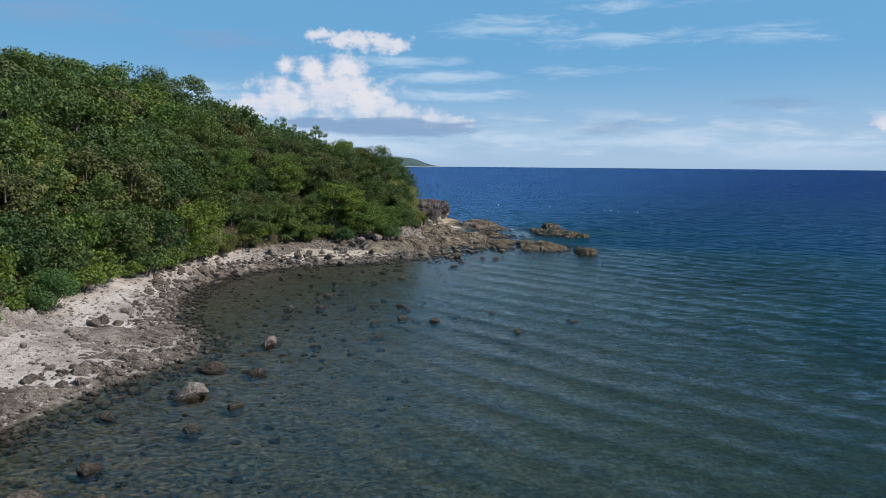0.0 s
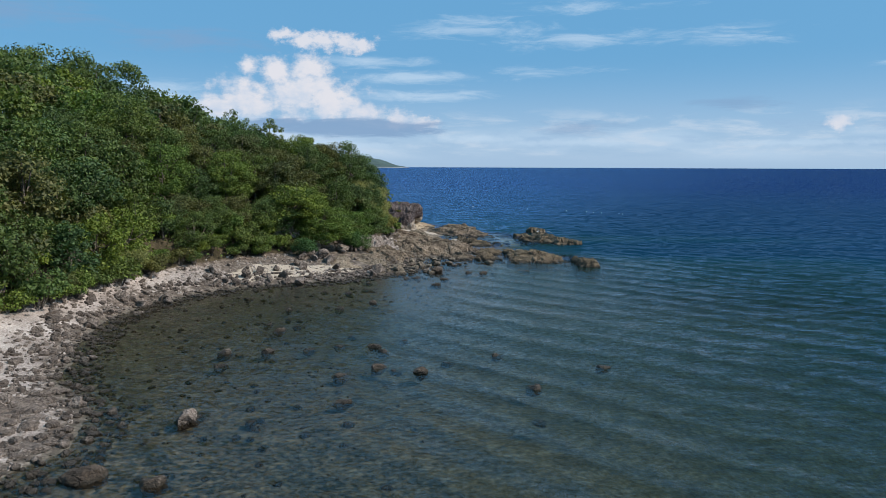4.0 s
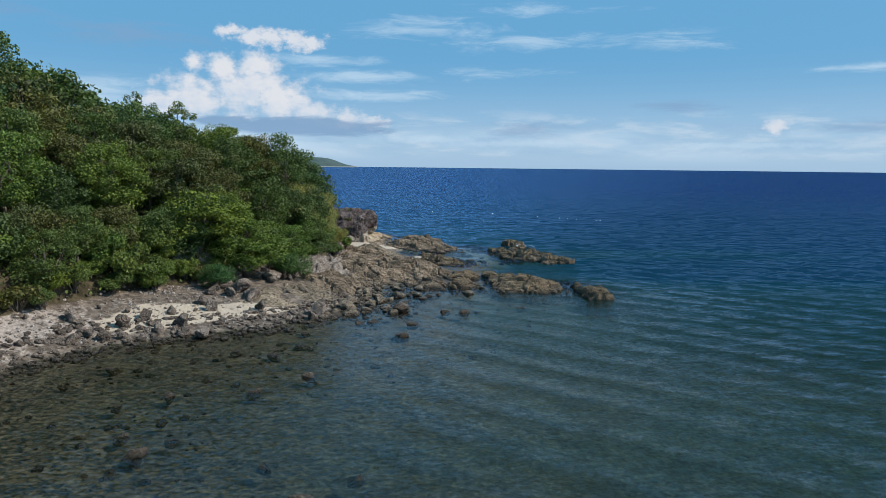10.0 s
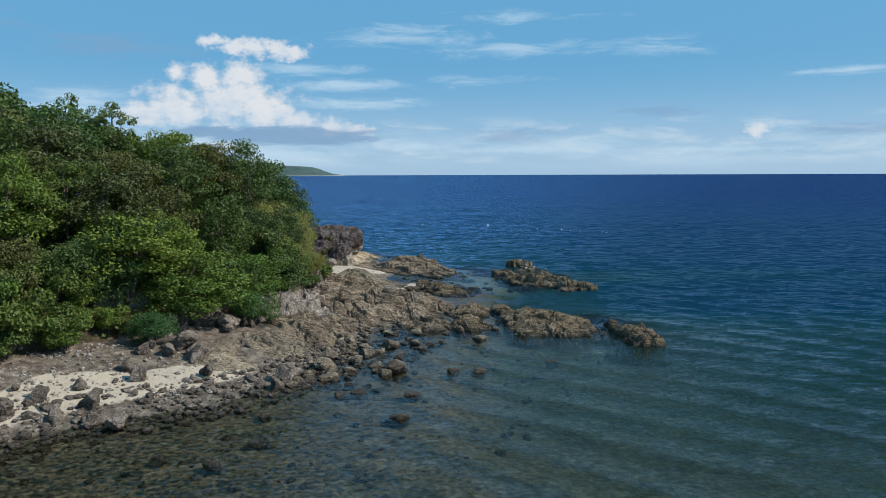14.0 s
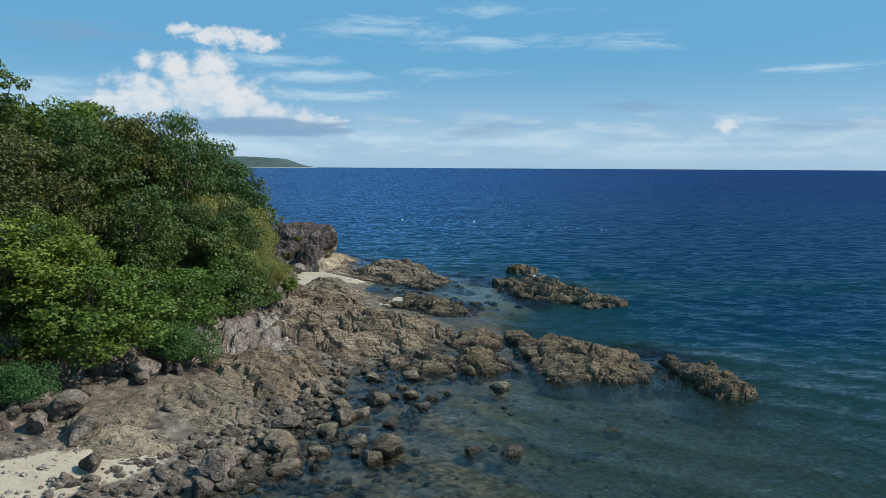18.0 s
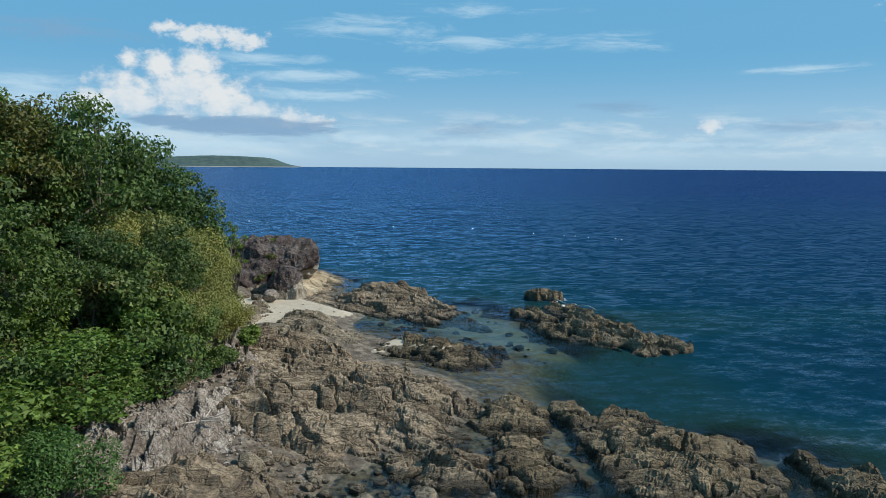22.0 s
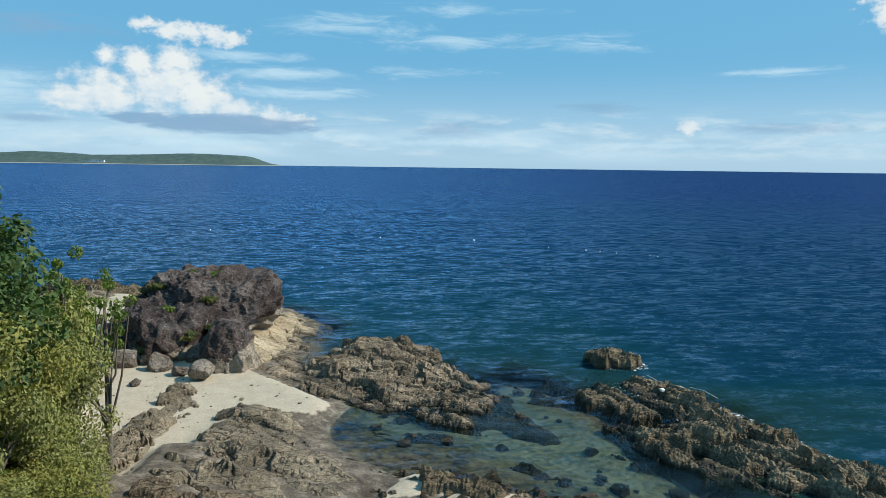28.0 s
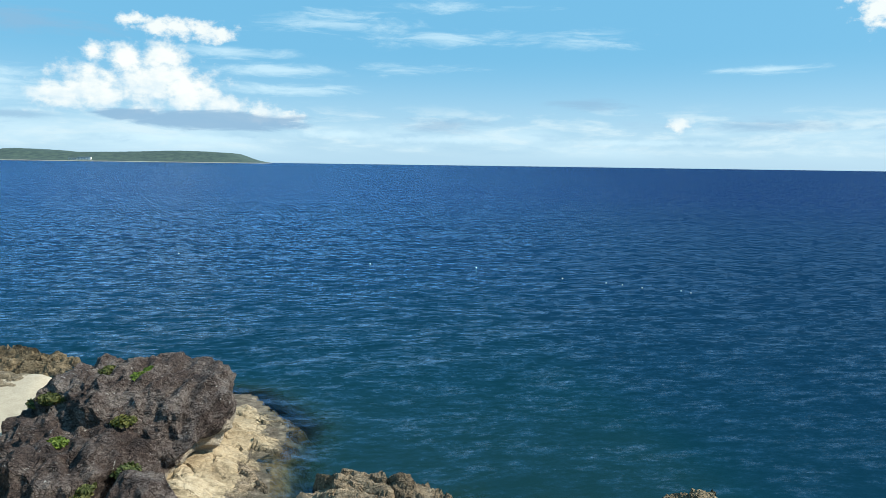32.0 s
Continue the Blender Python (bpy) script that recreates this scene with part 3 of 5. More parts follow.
def ground_height(x, y):
    dv, ds = inside(VEG, x, y), inside(SHORE, x, y)
    bumpy = fbm(flat3(x * 0.35, y * 0.35), 4, 5) - 0.5
    beach = 1.9 * np.clip(ds, 0, None) / np.clip(ds - dv, 0.5, None)
    inland = np.clip(dv, 0, None)
    point = sstep(78, 98, y) * sstep(-50, -32, x)  # the headland rises steeply but stays low
    hill = (1 - point) * 17.5 * (1 - np.exp(-inland / 23.0)) + point * (5.8 * (1 - np.exp(-inland / 5.0)) + 0.05 * inland)
    hill = hill * (1 - 0.4 * sstep(100, 114, y))
    z = np.where(dv > 0, 1.9 + 1.4 * sstep(0, 2.0, dv) + hill, beach)
    away = np.clip(-ds, 0, None)
    out = np.maximum(np.hypot(x - 5, y - 60) - 70, 0)
    bed = -(0.30 * (1 - np.exp(-away / 2.5)) + 0.035 * np.clip(away - 3, 0, 45) + 0.20 * np.clip(away - 48, 0, 40) + 0.05 * np.clip(y - 128, 0, 80) + 0.02 * out)
    lag = lagoon(x, y)
    shoal = np.maximum(bed, -0.28 - 0.22 * sstep(0, 4, lag) - 1.7 * sstep(5, 12, x) * sstep(109, 101, y) - 0.5 * sstep(9, 15, x))
    north = np.maximum(sstep(121, 129, y), sstep(115, 121, y) * sstep(3, 6, x)) * (ds < 0)
    bed = bed - 3.0 * north * sstep(0, 4, away) - 1.2 * sstep(4, 16, x - 10 - 8 * sstep(80, 110, y)) * sstep(60, 90, y)
    bed = bed - 2.6 * sstep(6, 12, x) * sstep(88, 94, y) * sstep(112, 104, y) - 2.2 * sstep(15, 22, x) * sstep(80, 92, y)
    bed = bed - 0.5 * sstep(0, 7, x) * sstep(54, 68, y) * sstep(88, 80, y)
    bed = bed + sstep(-7, 2, lag) * (shoal - bed)
    z = np.where(ds > 0, z, bed)
    sand = inside(SAND, x, y)
    z = np.where(sand > -0.6, z + sstep(-0.6, 0.8, sand) * (0.5 + 0.03 * np.clip(-x - 8, 0, 14) - z), z)
    spit = inside(SAND_SPITS, x, y)
    z = np.where(spit > -0.8, np.maximum(z, -0.3 + 0.60 * sstep(-0.8, 0.9, spit) * sand_patch(x, y)), z)
    z = np.clip(z, -16, None)
    return z + bumpy * np.where(dv > 0, 1.2, np.where(sand > 0, 0.10, 0.32))


def ground_at(x, y):
    return float(ground_height(np.array([float(x)]), np.array([float(y)]))[0])


def build_ground():
    xs = axis((-4500, -900, 600), (-900, -100, 50), (-100, -34, 2.0), (-34, 24, 0.46), (24, 60, 2.0), (60, 200, 14), (200, 1000, 100), (1000, 4900, 650))
    ys = axis((-900, -120, 60), (-120, -12, 3), (-12, 150, 0.48), (150, 200, 3.0), (200, 1000, 60), (1000, 5000, 500))
    x, y = np.meshgrid(xs, ys, indexing="ij")
    z = ground_height(x, y)
    me = mesh_of("ground", np.stack([x, y, z], -1).reshape(-1, 3), grid_faces(len(xs), len(ys)), True)
    dv, ds = inside(VEG, x, y), inside(SHORE, x, y)
    sand = np.maximum(np.maximum(sstep(-1.1, 1.1, inside(SAND, x, y)), 0.75 * sand_patch(x, y) * sstep(-1.0, 1.0, inside(SAND_SPITS, x, y))), sstep(-1.2, 0.8, inside(SAND_BAY, x, y)) * 0.62)
    fields = {"sand": sand, "veg": sstep(-0.8, 0.8, dv), "bed": sstep(0.12, -0.10, z), "lagoon": sstep(-1.0, 3.0, lagoon(x, y)),
              "pebble": sstep(72, 50, y) * sstep(0.5, 3.5, ds) + 0.25 * sstep(76, 70, y)}
    for key, v in fields.items():
        me.attributes.new(key, "FLOAT", "POINT").data.foreach_set("value", np.ascontiguousarray(v, np.float32).ravel())
    ob = part("ground", me, ground_material())
    tagged(ob, "pale coral rubble shore, sand and dark sea floor", "ground", kind="structure")


def build_water():
    xs = axis((-4500, -900, 600), (-900, -80, 60), (-80, -34, 2), (-34, 26, 0.6), (26, 60, 2.0), (60, 200, 10), (200, 1000, 80), (1000, 4900, 650))
    ys = axis((-900, -120, 60), (-120, -12, 3), (-12, 150, 0.65), (150, 200, 2.5), (200, 1000, 50), (1000, 5000, 500))
    x, y = np.meshgrid(xs, ys, indexing="ij")
    me = mesh_of("sea", flat3(x, y).reshape(-1, 3), grid_faces(len(xs), len(ys)), True)
    depth = np.clip(-ground_height(x, y), 0, None)
    deep = 1 - np.exp(-np.clip(depth - 0.25, 0, None) / 3.2)
    deep = deep * 0.72 + 0.28 * sstep(40, 420, np.hypot(x, y - 60))
    edge = np.full(x.shape, -9.0)
    for poly in SURF:
        edge = np.maximum(edge, inside(poly, x, y))
    foam = sstep(-1.1, -0.1, edge) * sstep(-2.0, 6.0, (x - 14) * 0.9 + (y - 108) * 0.5) * (0.55 + 0.75 * fbm(flat3(x * 0.25, y * 0.25), 3, 31))
    calm = sstep(38, 6, x - 0.1 * (y - 60)) * sstep(96, 80, y) + 0.8 * sstep(-1, 2, lagoon(x, y))
    # brighter sky reflection towards the left, painted on by place
    ruffle = sstep(0.62, -0.12, (x + 6) / np.clip(y - 60, 30, None))
    for key, v in {"ruffle": ruffle, "lagoon": sstep(-2.5, 1.5, lagoon(x, y)), "deep": deep, "foam": foam, "calm": np.clip(calm, 0, 1)}.items():
        me.attributes.new(key, "FLOAT", "POINT").data.foreach_set("value", np.ascontiguousarray(v, np.float32).ravel())
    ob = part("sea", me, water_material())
    tagged(ob, "blue rippled sea, clear and dark over the shallow reef", "sea", kind="structure")


# ---- bedded rock masses ----
RIDGE_A = [(-8.8, 96.5), (-6, 98.4), (-2.4, 97.4), (0.9, 97.2), (2.3, 96.3), (2.9, 95.0), (2.7, 92.4), (2.2, 89.8), (2.1, 87.8), (1.9, 85.8), (0.9, 85.7), (-0.2, 85.9), (-1.1, 86.6), (-1.6, 88.4), (-2.8, 88.2), (-4.0, 86.4), (-6, 87.4), (-8.5, 90.5)]
SLAB_FRONT = [(-11.4, 84.8), (-9, 86.5), (-6.4, 85.6), (-5.2, 83), (-5.6, 79.6), (-8.0, 79.3), (-10.3, 81.2)]
SLAB_CRACKED = [(-13, 80.4), (-11.6, 82.4), (-9.2, 80.4), (-7.2, 79), (-6.8, 76.6), (-9.3, 75.8), (-11.8, 77.4)]
SLAB_DARK = [(-16, 75.5), (-13.5, 79.5), (-11.6, 77.2), (-9.5, 75.4), (-9, 73), (-12, 71.6), (-14.5, 72.6)]
ISLET_B = [(2.7, 86.6), (3.3, 85.3), (4.5, 85.3), (5.8, 85.9), (5.9, 86.7), (5.6, 88.3), (5.8, 91.3), (6.3, 92.8), (6.0, 94.6), (5.2, 95.8), (4.0, 95.1), (3.4, 93.2), (3.2, 90.0), (2.8, 88.5)]
ISLET_C = [(7.1, 93.8), (7.9, 93.7), (8.3, 91.8), (9.3, 92.0), (10.0, 93.0), (11.0, 92.8), (11.8, 91.0), (12.9, 90.3), (13.2, 88.9), (14.3, 88.9), (14.3, 88.0), (13.6, 87.4), (13.5, 85.6),
           (13.6, 84.7), (13.2, 83.6), (12.0, 82.9), (10.7, 82.8), (10.4, 83.6), (9.2, 83.5), (7.9, 83.8), (7.3, 85.0), (7.4, 87.2), (7.5, 88.8), (6.9, 89.0), (7.0, 91.3)]
ISLET_D = [(15.7, 86.5), (16.2, 85.9), (16.9, 85.6), (18.2, 85.4), (17.9, 84.0), (18.2, 82.8), (17.9, 81.2), (17.4, 80.1), (16.0, 80.1), (15.3, 80.7), (15.6, 82.1), (15.5, 83.0), (15.7, 84.3)]
ISLET_D_INNER = [(14.3, 85.3), (14.8, 85.5), (15.0, 85.2), (14.9, 84.1), (14.5, 83.2), (13.9, 83.3), (14.0, 84.3)]
ISLET_OUTER = [(12.9, 119.4), (14.4, 118.8), (15.8, 117.4), (16.8, 115), (17.4, 113), (18, 111), (18.2, 109), (18.9, 107.4), (19.4, 105.5), (19.3, 103.7), (16.7, 102.8), (15.9, 103.1), (14.7, 104),
               (13.6, 105.1), (12.8, 106.4), (12.4, 107.7), (11.8, 108.6), (10.3, 108.5), (9.8, 110), (10.0, 112.2), (11.2, 112.5), (13.2, 112.5), (13.9, 114.4), (13.6, 116.4)]
OUTER_FIN = [(10.7, 117.1), (11.9, 119.0), (12.5, 117.4), (12.6, 115), (12.9, 113.5), (12.0, 113.2), (11.4, 115.2)]
OUTER_FINGER = [(7.9, 117.7), (10.3, 117.9), (10.9, 117.0), (10.4, 116.5), (8.0, 117.2)]
ISLET_KNOB = [(13.2, 123.6), (14.6, 123.9), (16.0, 123.0), (16.5, 122.2), (15.2, 121.6), (13.5, 122.0)]
REEF_N = [(-5.4, 122.6), (-4.6, 125.4), (-3.0, 127.6), (-0.3, 128.3), (2.1, 127.0), (3.4, 124.0), (4.0, 121.2), (5.2, 118.9), (6.4, 117.7), (6.2, 115.9), (5.0, 114.9), (3.0, 113.4), (1.9, 114.2), (0.8, 116.0), (-0.4, 115.8), (-2.4, 117.2), (-4.2, 118.8)]
REEF_SKIRT = [(-3.5, 115.5), (-1.8, 114.9), (-0.3, 113.3), (2.0, 112.6), (1.2, 112.0), (-0.6, 112.6)]
REEF_TIP = [(5.3, 114.3), (6.0, 114.7), (6.7, 113.2), (6.9, 112.6), (5.8, 113.1)]
REEF_LOW = [(4.2, 109.5), (5.0, 109.5), (6.2, 108.4), (5.1, 108.1)]
REEF_AWASH = [(8.2, 118.6), (10.2, 122.8), (13, 122.2), (12, 119.4), (10.6, 117.4)]
SLAB_E = [(-9.2, 111), (-7.7, 115.8), (-5.9, 115.2), (-4.4, 112), (-2.6, 110.4), (-3, 106.6), (-6, 104.8), (-9.2, 106)]
SLAB_F = [(-1.6, 109.6), (0.4, 109.6), (3.5, 107.9), (6.8, 105.9), (6.3, 103.2), (4.2, 101.2), (0.4, 102.6), (-2.4, 104.2), (-1.4, 106)]
SLAB_G = [(-9.4, 99), (-9.4, 105.6), (-5.6, 104.6), (-2.4, 103), (1.2, 101.6), (2.6, 99), (0, 98), (-3, 98.4), (-6, 99.2)]
SLAB_H = [(-5.0, 111.2), (-3.6, 111.6), (-2.4, 110.8), (-0.6, 111.2), (0.7, 109.2), (-1.0, 108.7), (-2.3, 106.6), (-2.8, 104.8), (-4.4, 105), (-4.3, 108)]
SLAB_J = [(-8.4, 121.7), (-7.4, 127.4), (-6.2, 130.6), (-5.0, 126.6), (-4.2, 123.4), (-4.4, 119.4), (-6, 119.8), (-7.8, 120.8)]
RIDGE_DARK = [(-13.0, 110.6), (-12.3, 114.2), (-11.3, 116.4), (-10.4, 118.7), (-10.0, 116.1), (-10.5, 113.2), (-10.8, 111.4), (-11.4, 108), (-11.8, 105.4), (-12.6, 105.4)]
TONGUE = [(-10.4, 123.6), (-8, 124.4), (-6.2, 127.8), (-5.4, 131.6), (-3.9, 135.4), (-4.2, 137.4), (-7, 140.8), (-10, 138), (-11, 130)]
BANK_WHITE = [(-12.8, 84.4), (-11.4, 85), (-9.4, 86.4), (-7.6, 88.6), (-6.6, 91), (-7, 96.8), (-8.6, 100), (-10.2, 99), (-9.8, 94.6), (-12.2, 89.4), (-14.4, 86)]
BANK_TAN = [(-21, 77.6), (-18.4, 77.8), (-15.6, 81.8), (-12.6, 83.4), (-12.6, 86.6), (-15.8, 86), (-19, 81.6), (-22, 79)]
BANK_NEAR = [(-26.2, 6), (-25.4, 14), (-26, 21.6), (-29.2, 27), (-32.4, 30), (-32, 24), (-29.6, 14), (-29.6, 4)]
LEDGE_BAY = [(-24.6, 25), (-22.6, 30), (-20.6, 31.6), (-17.6, 28.4), (-15.2, 25.6), (-14.8, 21.6), (-17, 19.2), (-20.8, 19.6), (-23, 22)]
LEDGE_NEAR = [(-23, 12), (-20.6, 18.6), (-17.6, 18), (-18.4, 13), (-19, 6), (-22, 4)]
REEF_FAR = [(-32, 150), (-30, 155.4), (-26, 154), (-21, 151.4), (-20.4, 148.6), (-22.6, 146.4), (-26.2, 146.6), (-29, 148)]
SLAB_FAR = [(-27.6, 143.4), (-25.6, 146), (-22.6, 145.6), (-22.4, 142.8), (-25, 141)]
SURF = [ISLET_B, ISLET_C, ISLET_D, ISLET_OUTER, OUTER_FIN, ISLET_KNOB, REEF_N, TONGUE, REEF_FAR]


def rock_mass(name, poly, top, mat, label, res=0.15, strike=0.0, period=1.4, relief=0.5, lean=(0.0, 0.0), rough=0.45, floor=-1.0, blocks=0.75, seed=0, group=""):
    """Bedded rock: an uneven plateau with tilted layers that break off in steps, cut by joints, steep at its rim."""
    p = np.asarray(poly, float)
    lo, hi = p.min(0) - 1.4, p.max(0) + 1.4
    xs, ys = np.arange(lo[0], hi[0], res), np.arange(lo[1], hi[1], res)
    x, y = np.meshgrid(xs, ys, indexing="ij")
    cx, cy = p.mean(0)
    c, s = math.cos(radians(strike)), math.sin(radians(strike))
    wob = fbm(flat3(x * 0.7, y * 0.7), 2, seed + 3) - 0.5
    nick = fbm(flat3(x * 2.4, y * 2.4), 2, seed + 4) - 0.5
    d = inside(poly, x, y) + 1.1 * wob + 0.40 * nick + 0.36
    along, across = x * c + y * s, -x * s + y * c
    gap, value, face = cells(along * 0.28 + wob, across * 0.62 + wob, seed + 11)
    gap2, value2, face2 = cells(along * 0.9 + 2 * wob, across * 1.5 + wob, seed + 23)
    pillow, pillow2 = sstep(0.0, 0.30, gap), sstep(0.0, 0.34, gap2)
    d = d + 0.7 * (value - 0.5) * pillow + 0.55 * (value2 - 0.5) * pillow2
    wall, crown = sstep(-0.55, 0.45, d), 0.72 + 0.28 * sstep(0.2, 3.0, d)
    u = across / period + 1.6 * (fbm(flat3(along * 0.22, across * 0.22), 3, seed + 5) - 0.5) + 0.3 * wob
    saw = u - np.floor(u)
    bed = np.floor(u)
    tread = lattice(bed, bed * 0, bed * 0, seed + 7)
    layers = (saw**1.2 * sstep(0.0, 0.14, 1 - saw) * 1.1 - 0.4) * (0.4 + 0.9 * tread)
    u2 = u * 2.9 + 0.8 * nick
    saw2 = u2 - np.floor(u2)
    thin = (saw2 * sstep(0.0, 0.25, 1 - saw2) - 0.4) * (0.3 + lattice(np.floor(u2), bed * 0, bed * 0, seed + 19))
    land = ground_height(x, y)
    h = np.maximum(land, -0.05) + top * (0.72 + 0.75 * (fbm(flat3(x * 0.22, y * 0.22), 3, seed + 9) - 0.3)) + lean[0] * (x - cx) + lean[1] * (y - cy)
    h = h + relief * (1.2 * layers + 0.40 * thin + 1.1 * blocks * (value - 0.5) * sstep(0, 0.16, gap) + 0.3 * blocks * (value2 - 0.5) * sstep(0, 0.2, gap2) + 0.9 * blocks * face + 0.3 * blocks * face2)
    h = h - relief * 1.1 * sstep(0.09, 0.0, gap) - relief * 0.32 * sstep(0.10, 0.0, gap2)
    h = h + rough * relief * 0.8 * (fbm(flat3(x * 1.3, y * 1.3), 4, seed + 13) - 0.5)
    foot = np.minimum(land - 0.45, floor + np.maximum(land, 0))
    base = np.maximum(foot, -0.9)
    z = foot + (base + (h - base) * crown - foot) * wall
    # worn crests follow the beds, and thin beds stand out here and there as ledges
    crest = 1 - np.abs(2 * fbm(flat3(along * 0.42, across * 1.25), 2, seed + 29) - 1)
    z = z + relief * wall * 0.70 * (crest - 0.72)
    thick = 0.15 + 0.06 * period
    dip = 0.10 * across + 0.7 * wob + 0.25 * nick
    b = (z + dip) / thick
    ledge = (np.floor(b) + sstep(0.2, 0.8, b - np.floor(b))) * thick - dip
    worn = 0.10 + 0.55 * sstep(0.42, 0.60, fbm(flat3(x * 0.6, y * 0.6), 2, seed + 37))
    z = z + worn * (ledge - z) + 0.16 * rough * (fbm(flat3(x * 2.6, y * 2.6), 3, seed + 15) - 0.5)
    v = np.stack([x, y, z], -1).reshape(-1, 3)
    keep = np.maximum.reduce([d[:-1, :-1], d[1:, :-1], d[1:, 1:], d[:-1, 1:]]) > -0.85
    # joints part the rock into blocks
    cell = np.where(keep, value[:-1, :-1], -1.0)
    tag = np.arange(cell.size).reshape(cell.shape).astype(np.int64)
    for _ in range(160):  # pieces that hang together share the lowest tag
        before = tag.copy()
        for sl, sr in (((slice(1, None), slice(None)), (slice(None, -1), slice(None))), ((slice(None), slice(1, None)), (slice(None), slice(None, -1)))):
            alike = cell[sl] == cell[sr]
            low = np.minimum(tag[sl], tag[sr])
            tag[sl] = np.where(alike, low, tag[sl])
            low = np.minimum(tag[sl], tag[sr])
            tag[sr] = np.where(alike, low, tag[sr])
        if (before == tag).all():
            break
    owner = tag[keep]
    faces = grid_faces(len(xs), len(ys), keep)
    rock = new(name)
    spare = []
    for block, many in zip(*np.unique(owner, return_counts=True)):
        some = faces[owner == block]
        if many < 120:
            spare.append(some)
            continue
        part("block", mesh_of("block", *packed(v, some), False), mat, rock)
    if spare:
        tagged(part("broken_rim", mesh_of("broken_rim", *packed(v, np.concatenate(spare)), False), mat, rock), kind="stuff")
    return tagged(rock, label, "rock", group)


def build_rock_masses():
    g = "rock ledges and reefs"
    rock_mass("rock_ledge", RIDGE_A, 0.62, rock_tan, "broad tan bedded rock ledge with cracks", 0.095, -22, 1.7, 0.48, (0, 0.02), seed=1, group=g)
    rock_mass("rock_ledge", SLAB_FRONT, 0.8, rock_tan, "smooth sloping tan rock slab above the rubble", 0.13, -30, 2.4, 0.30, (-0.09, 0.05), seed=2, group=g)
    rock_mass("rock_ledge", SLAB_CRACKED, 0.45, rock_grey, "flat grey cracked rock slab with sand in its joints", 0.13, -25, 1.9, 0.22, (-0.05, 0.03), blocks=0.7, seed=3, group=g)
    rock_mass("rock_ledge", SLAB_DARK, 0.24, rock_grey, "low dark rough rock flat beside the beach", 0.14, 12, 1.1, 0.22, (-0.04, 0.03), seed=4, group=g)
    rock_mass("reef_rock", ISLET_B, 0.7, rock_reef, "brown layered reef rock split by a channel", 0.095, -18, 1.2, 0.40, (-0.06, 0.0), seed=5, group=g)
    rock_mass("reef_rock", ISLET_C, 0.7, rock_reef, "long brown layered reef rock in the water", 0.095, -22, 1.3, 0.42, (-0.01, 0.02), seed=6, group=g)
    rock_mass("reef_rock", ISLET_D_INNER, 0.42, rock_reef, "small brown reef rock between two larger ones", 0.095, -35, 0.9, 0.35, seed=27, group=g)
    rock_mass("reef_rock", OUTER_FIN, 0.75, rock_reef, "narrow brown rock fin beside a tide pool", 0.095, -68, 0.9, 0.35, seed=28, group=g)
    rock_mass("reef_rock", OUTER_FINGER, 0.02, rock_sea, "low dark rock finger awash in the channel", 0.11, -8, 0.8, 0.3, seed=29, group=g)
    rock_mass("reef_rock", ISLET_D, 0.85, rock_reef, "jagged brown reef rock at the seaward end", 0.095, -35, 1.1, 0.5, seed=7, group=g)
    rock_mass("reef_rock", ISLET_OUTER, 0.6, rock_reef, "long jagged dark brown reef island", 0.095, -68, 1.2, 0.5, (0.05, 0.01), seed=8, group=g)
    rock_mass("reef_rock", ISLET_KNOB, 1.25, rock_reef, "small brown reef rock set apart in the sea", 0.12, -50, 1.0, 0.5, seed=9, group=g)
    rock_mass("reef_rock", REEF_N, 0.66, rock_tan, "tan tilted rock reef with deep joints and jagged crest", 0.095, -38, 2.2, 0.50, (0.0, 0.07), seed=10, group=g)
    rock_mass("reef_rock", REEF_SKIRT, 0.18, rock_reef, "low wet rock strip below the tan reef", 0.11, -30, 1.0, 0.35, seed=23, group=g)
    rock_mass("reef_rock", REEF_TIP, 0.28, rock_reef, "low broken rock at the reef tip", 0.11, -40, 0.9, 0.38, seed=24, group=g)
    rock_mass("reef_rock", REEF_LOW, 0.05, rock_sea, "dark rock just breaking the lagoon surface", 0.12, -25, 0.9, 0.3, seed=25, group=g)
    rock_mass("reef_rock", REEF_AWASH, -0.30, rock_sea, "dark reef rock lying awash beside the channel", 0.14, -60, 0.9, 0.4, seed=26, group=g)
    rock_mass("rock_ledge", SLAB_E, 0.36, rock_grey, "rounded grey rock slab rising from the sand", 0.13, -30, 1.6, 0.34, (-0.03, 0), seed=11, group=g)
    rock_mass("rock_ledge", SLAB_H, 0.20, rock_grey, "flat dark grey rock with sand in its joints", 0.12, -25, 1.5, 0.30, seed=30, group=g)
    rock_mass("rock_ledge", SLAB_J, 0.34, rock_tan, "smooth tan rock flat below the dark knoll", 0.13, -38, 2.4, 0.22, (0, 0.03), seed=31, group=g)
    rock_mass("rock_ledge", SLAB_F, 0.10, rock_reef, "low wet brown rock slab with sand patches", 0.11, -20, 1.0, 0.55, seed=12, floor=-0.6, group=g)
    rock_mass("rock_ledge", SLAB_G, 0.3, rock_tan, "flat grey-brown rock shelf below the bushes", 0.13, -20, 1.2, 0.5, (-0.06, 0), seed=13, floor=-0.5, group=g)
    rock_mass("rock_ledge", RIDGE_DARK, 0.8, rock_grey, "jagged grey rock ridge beside the white sand", 0.12, 65, 1.1, 0.42, seed=14, group=g)
    rock_mass("rock_ledge", TONGUE, 0.5, rock_pale, "smooth pale cream rock tongue sloping into the sea", 0.12, -38, 3.0, 0.16, (-0.06, -0.02), rough=0.5, blocks=0.4, seed=15, group=g)
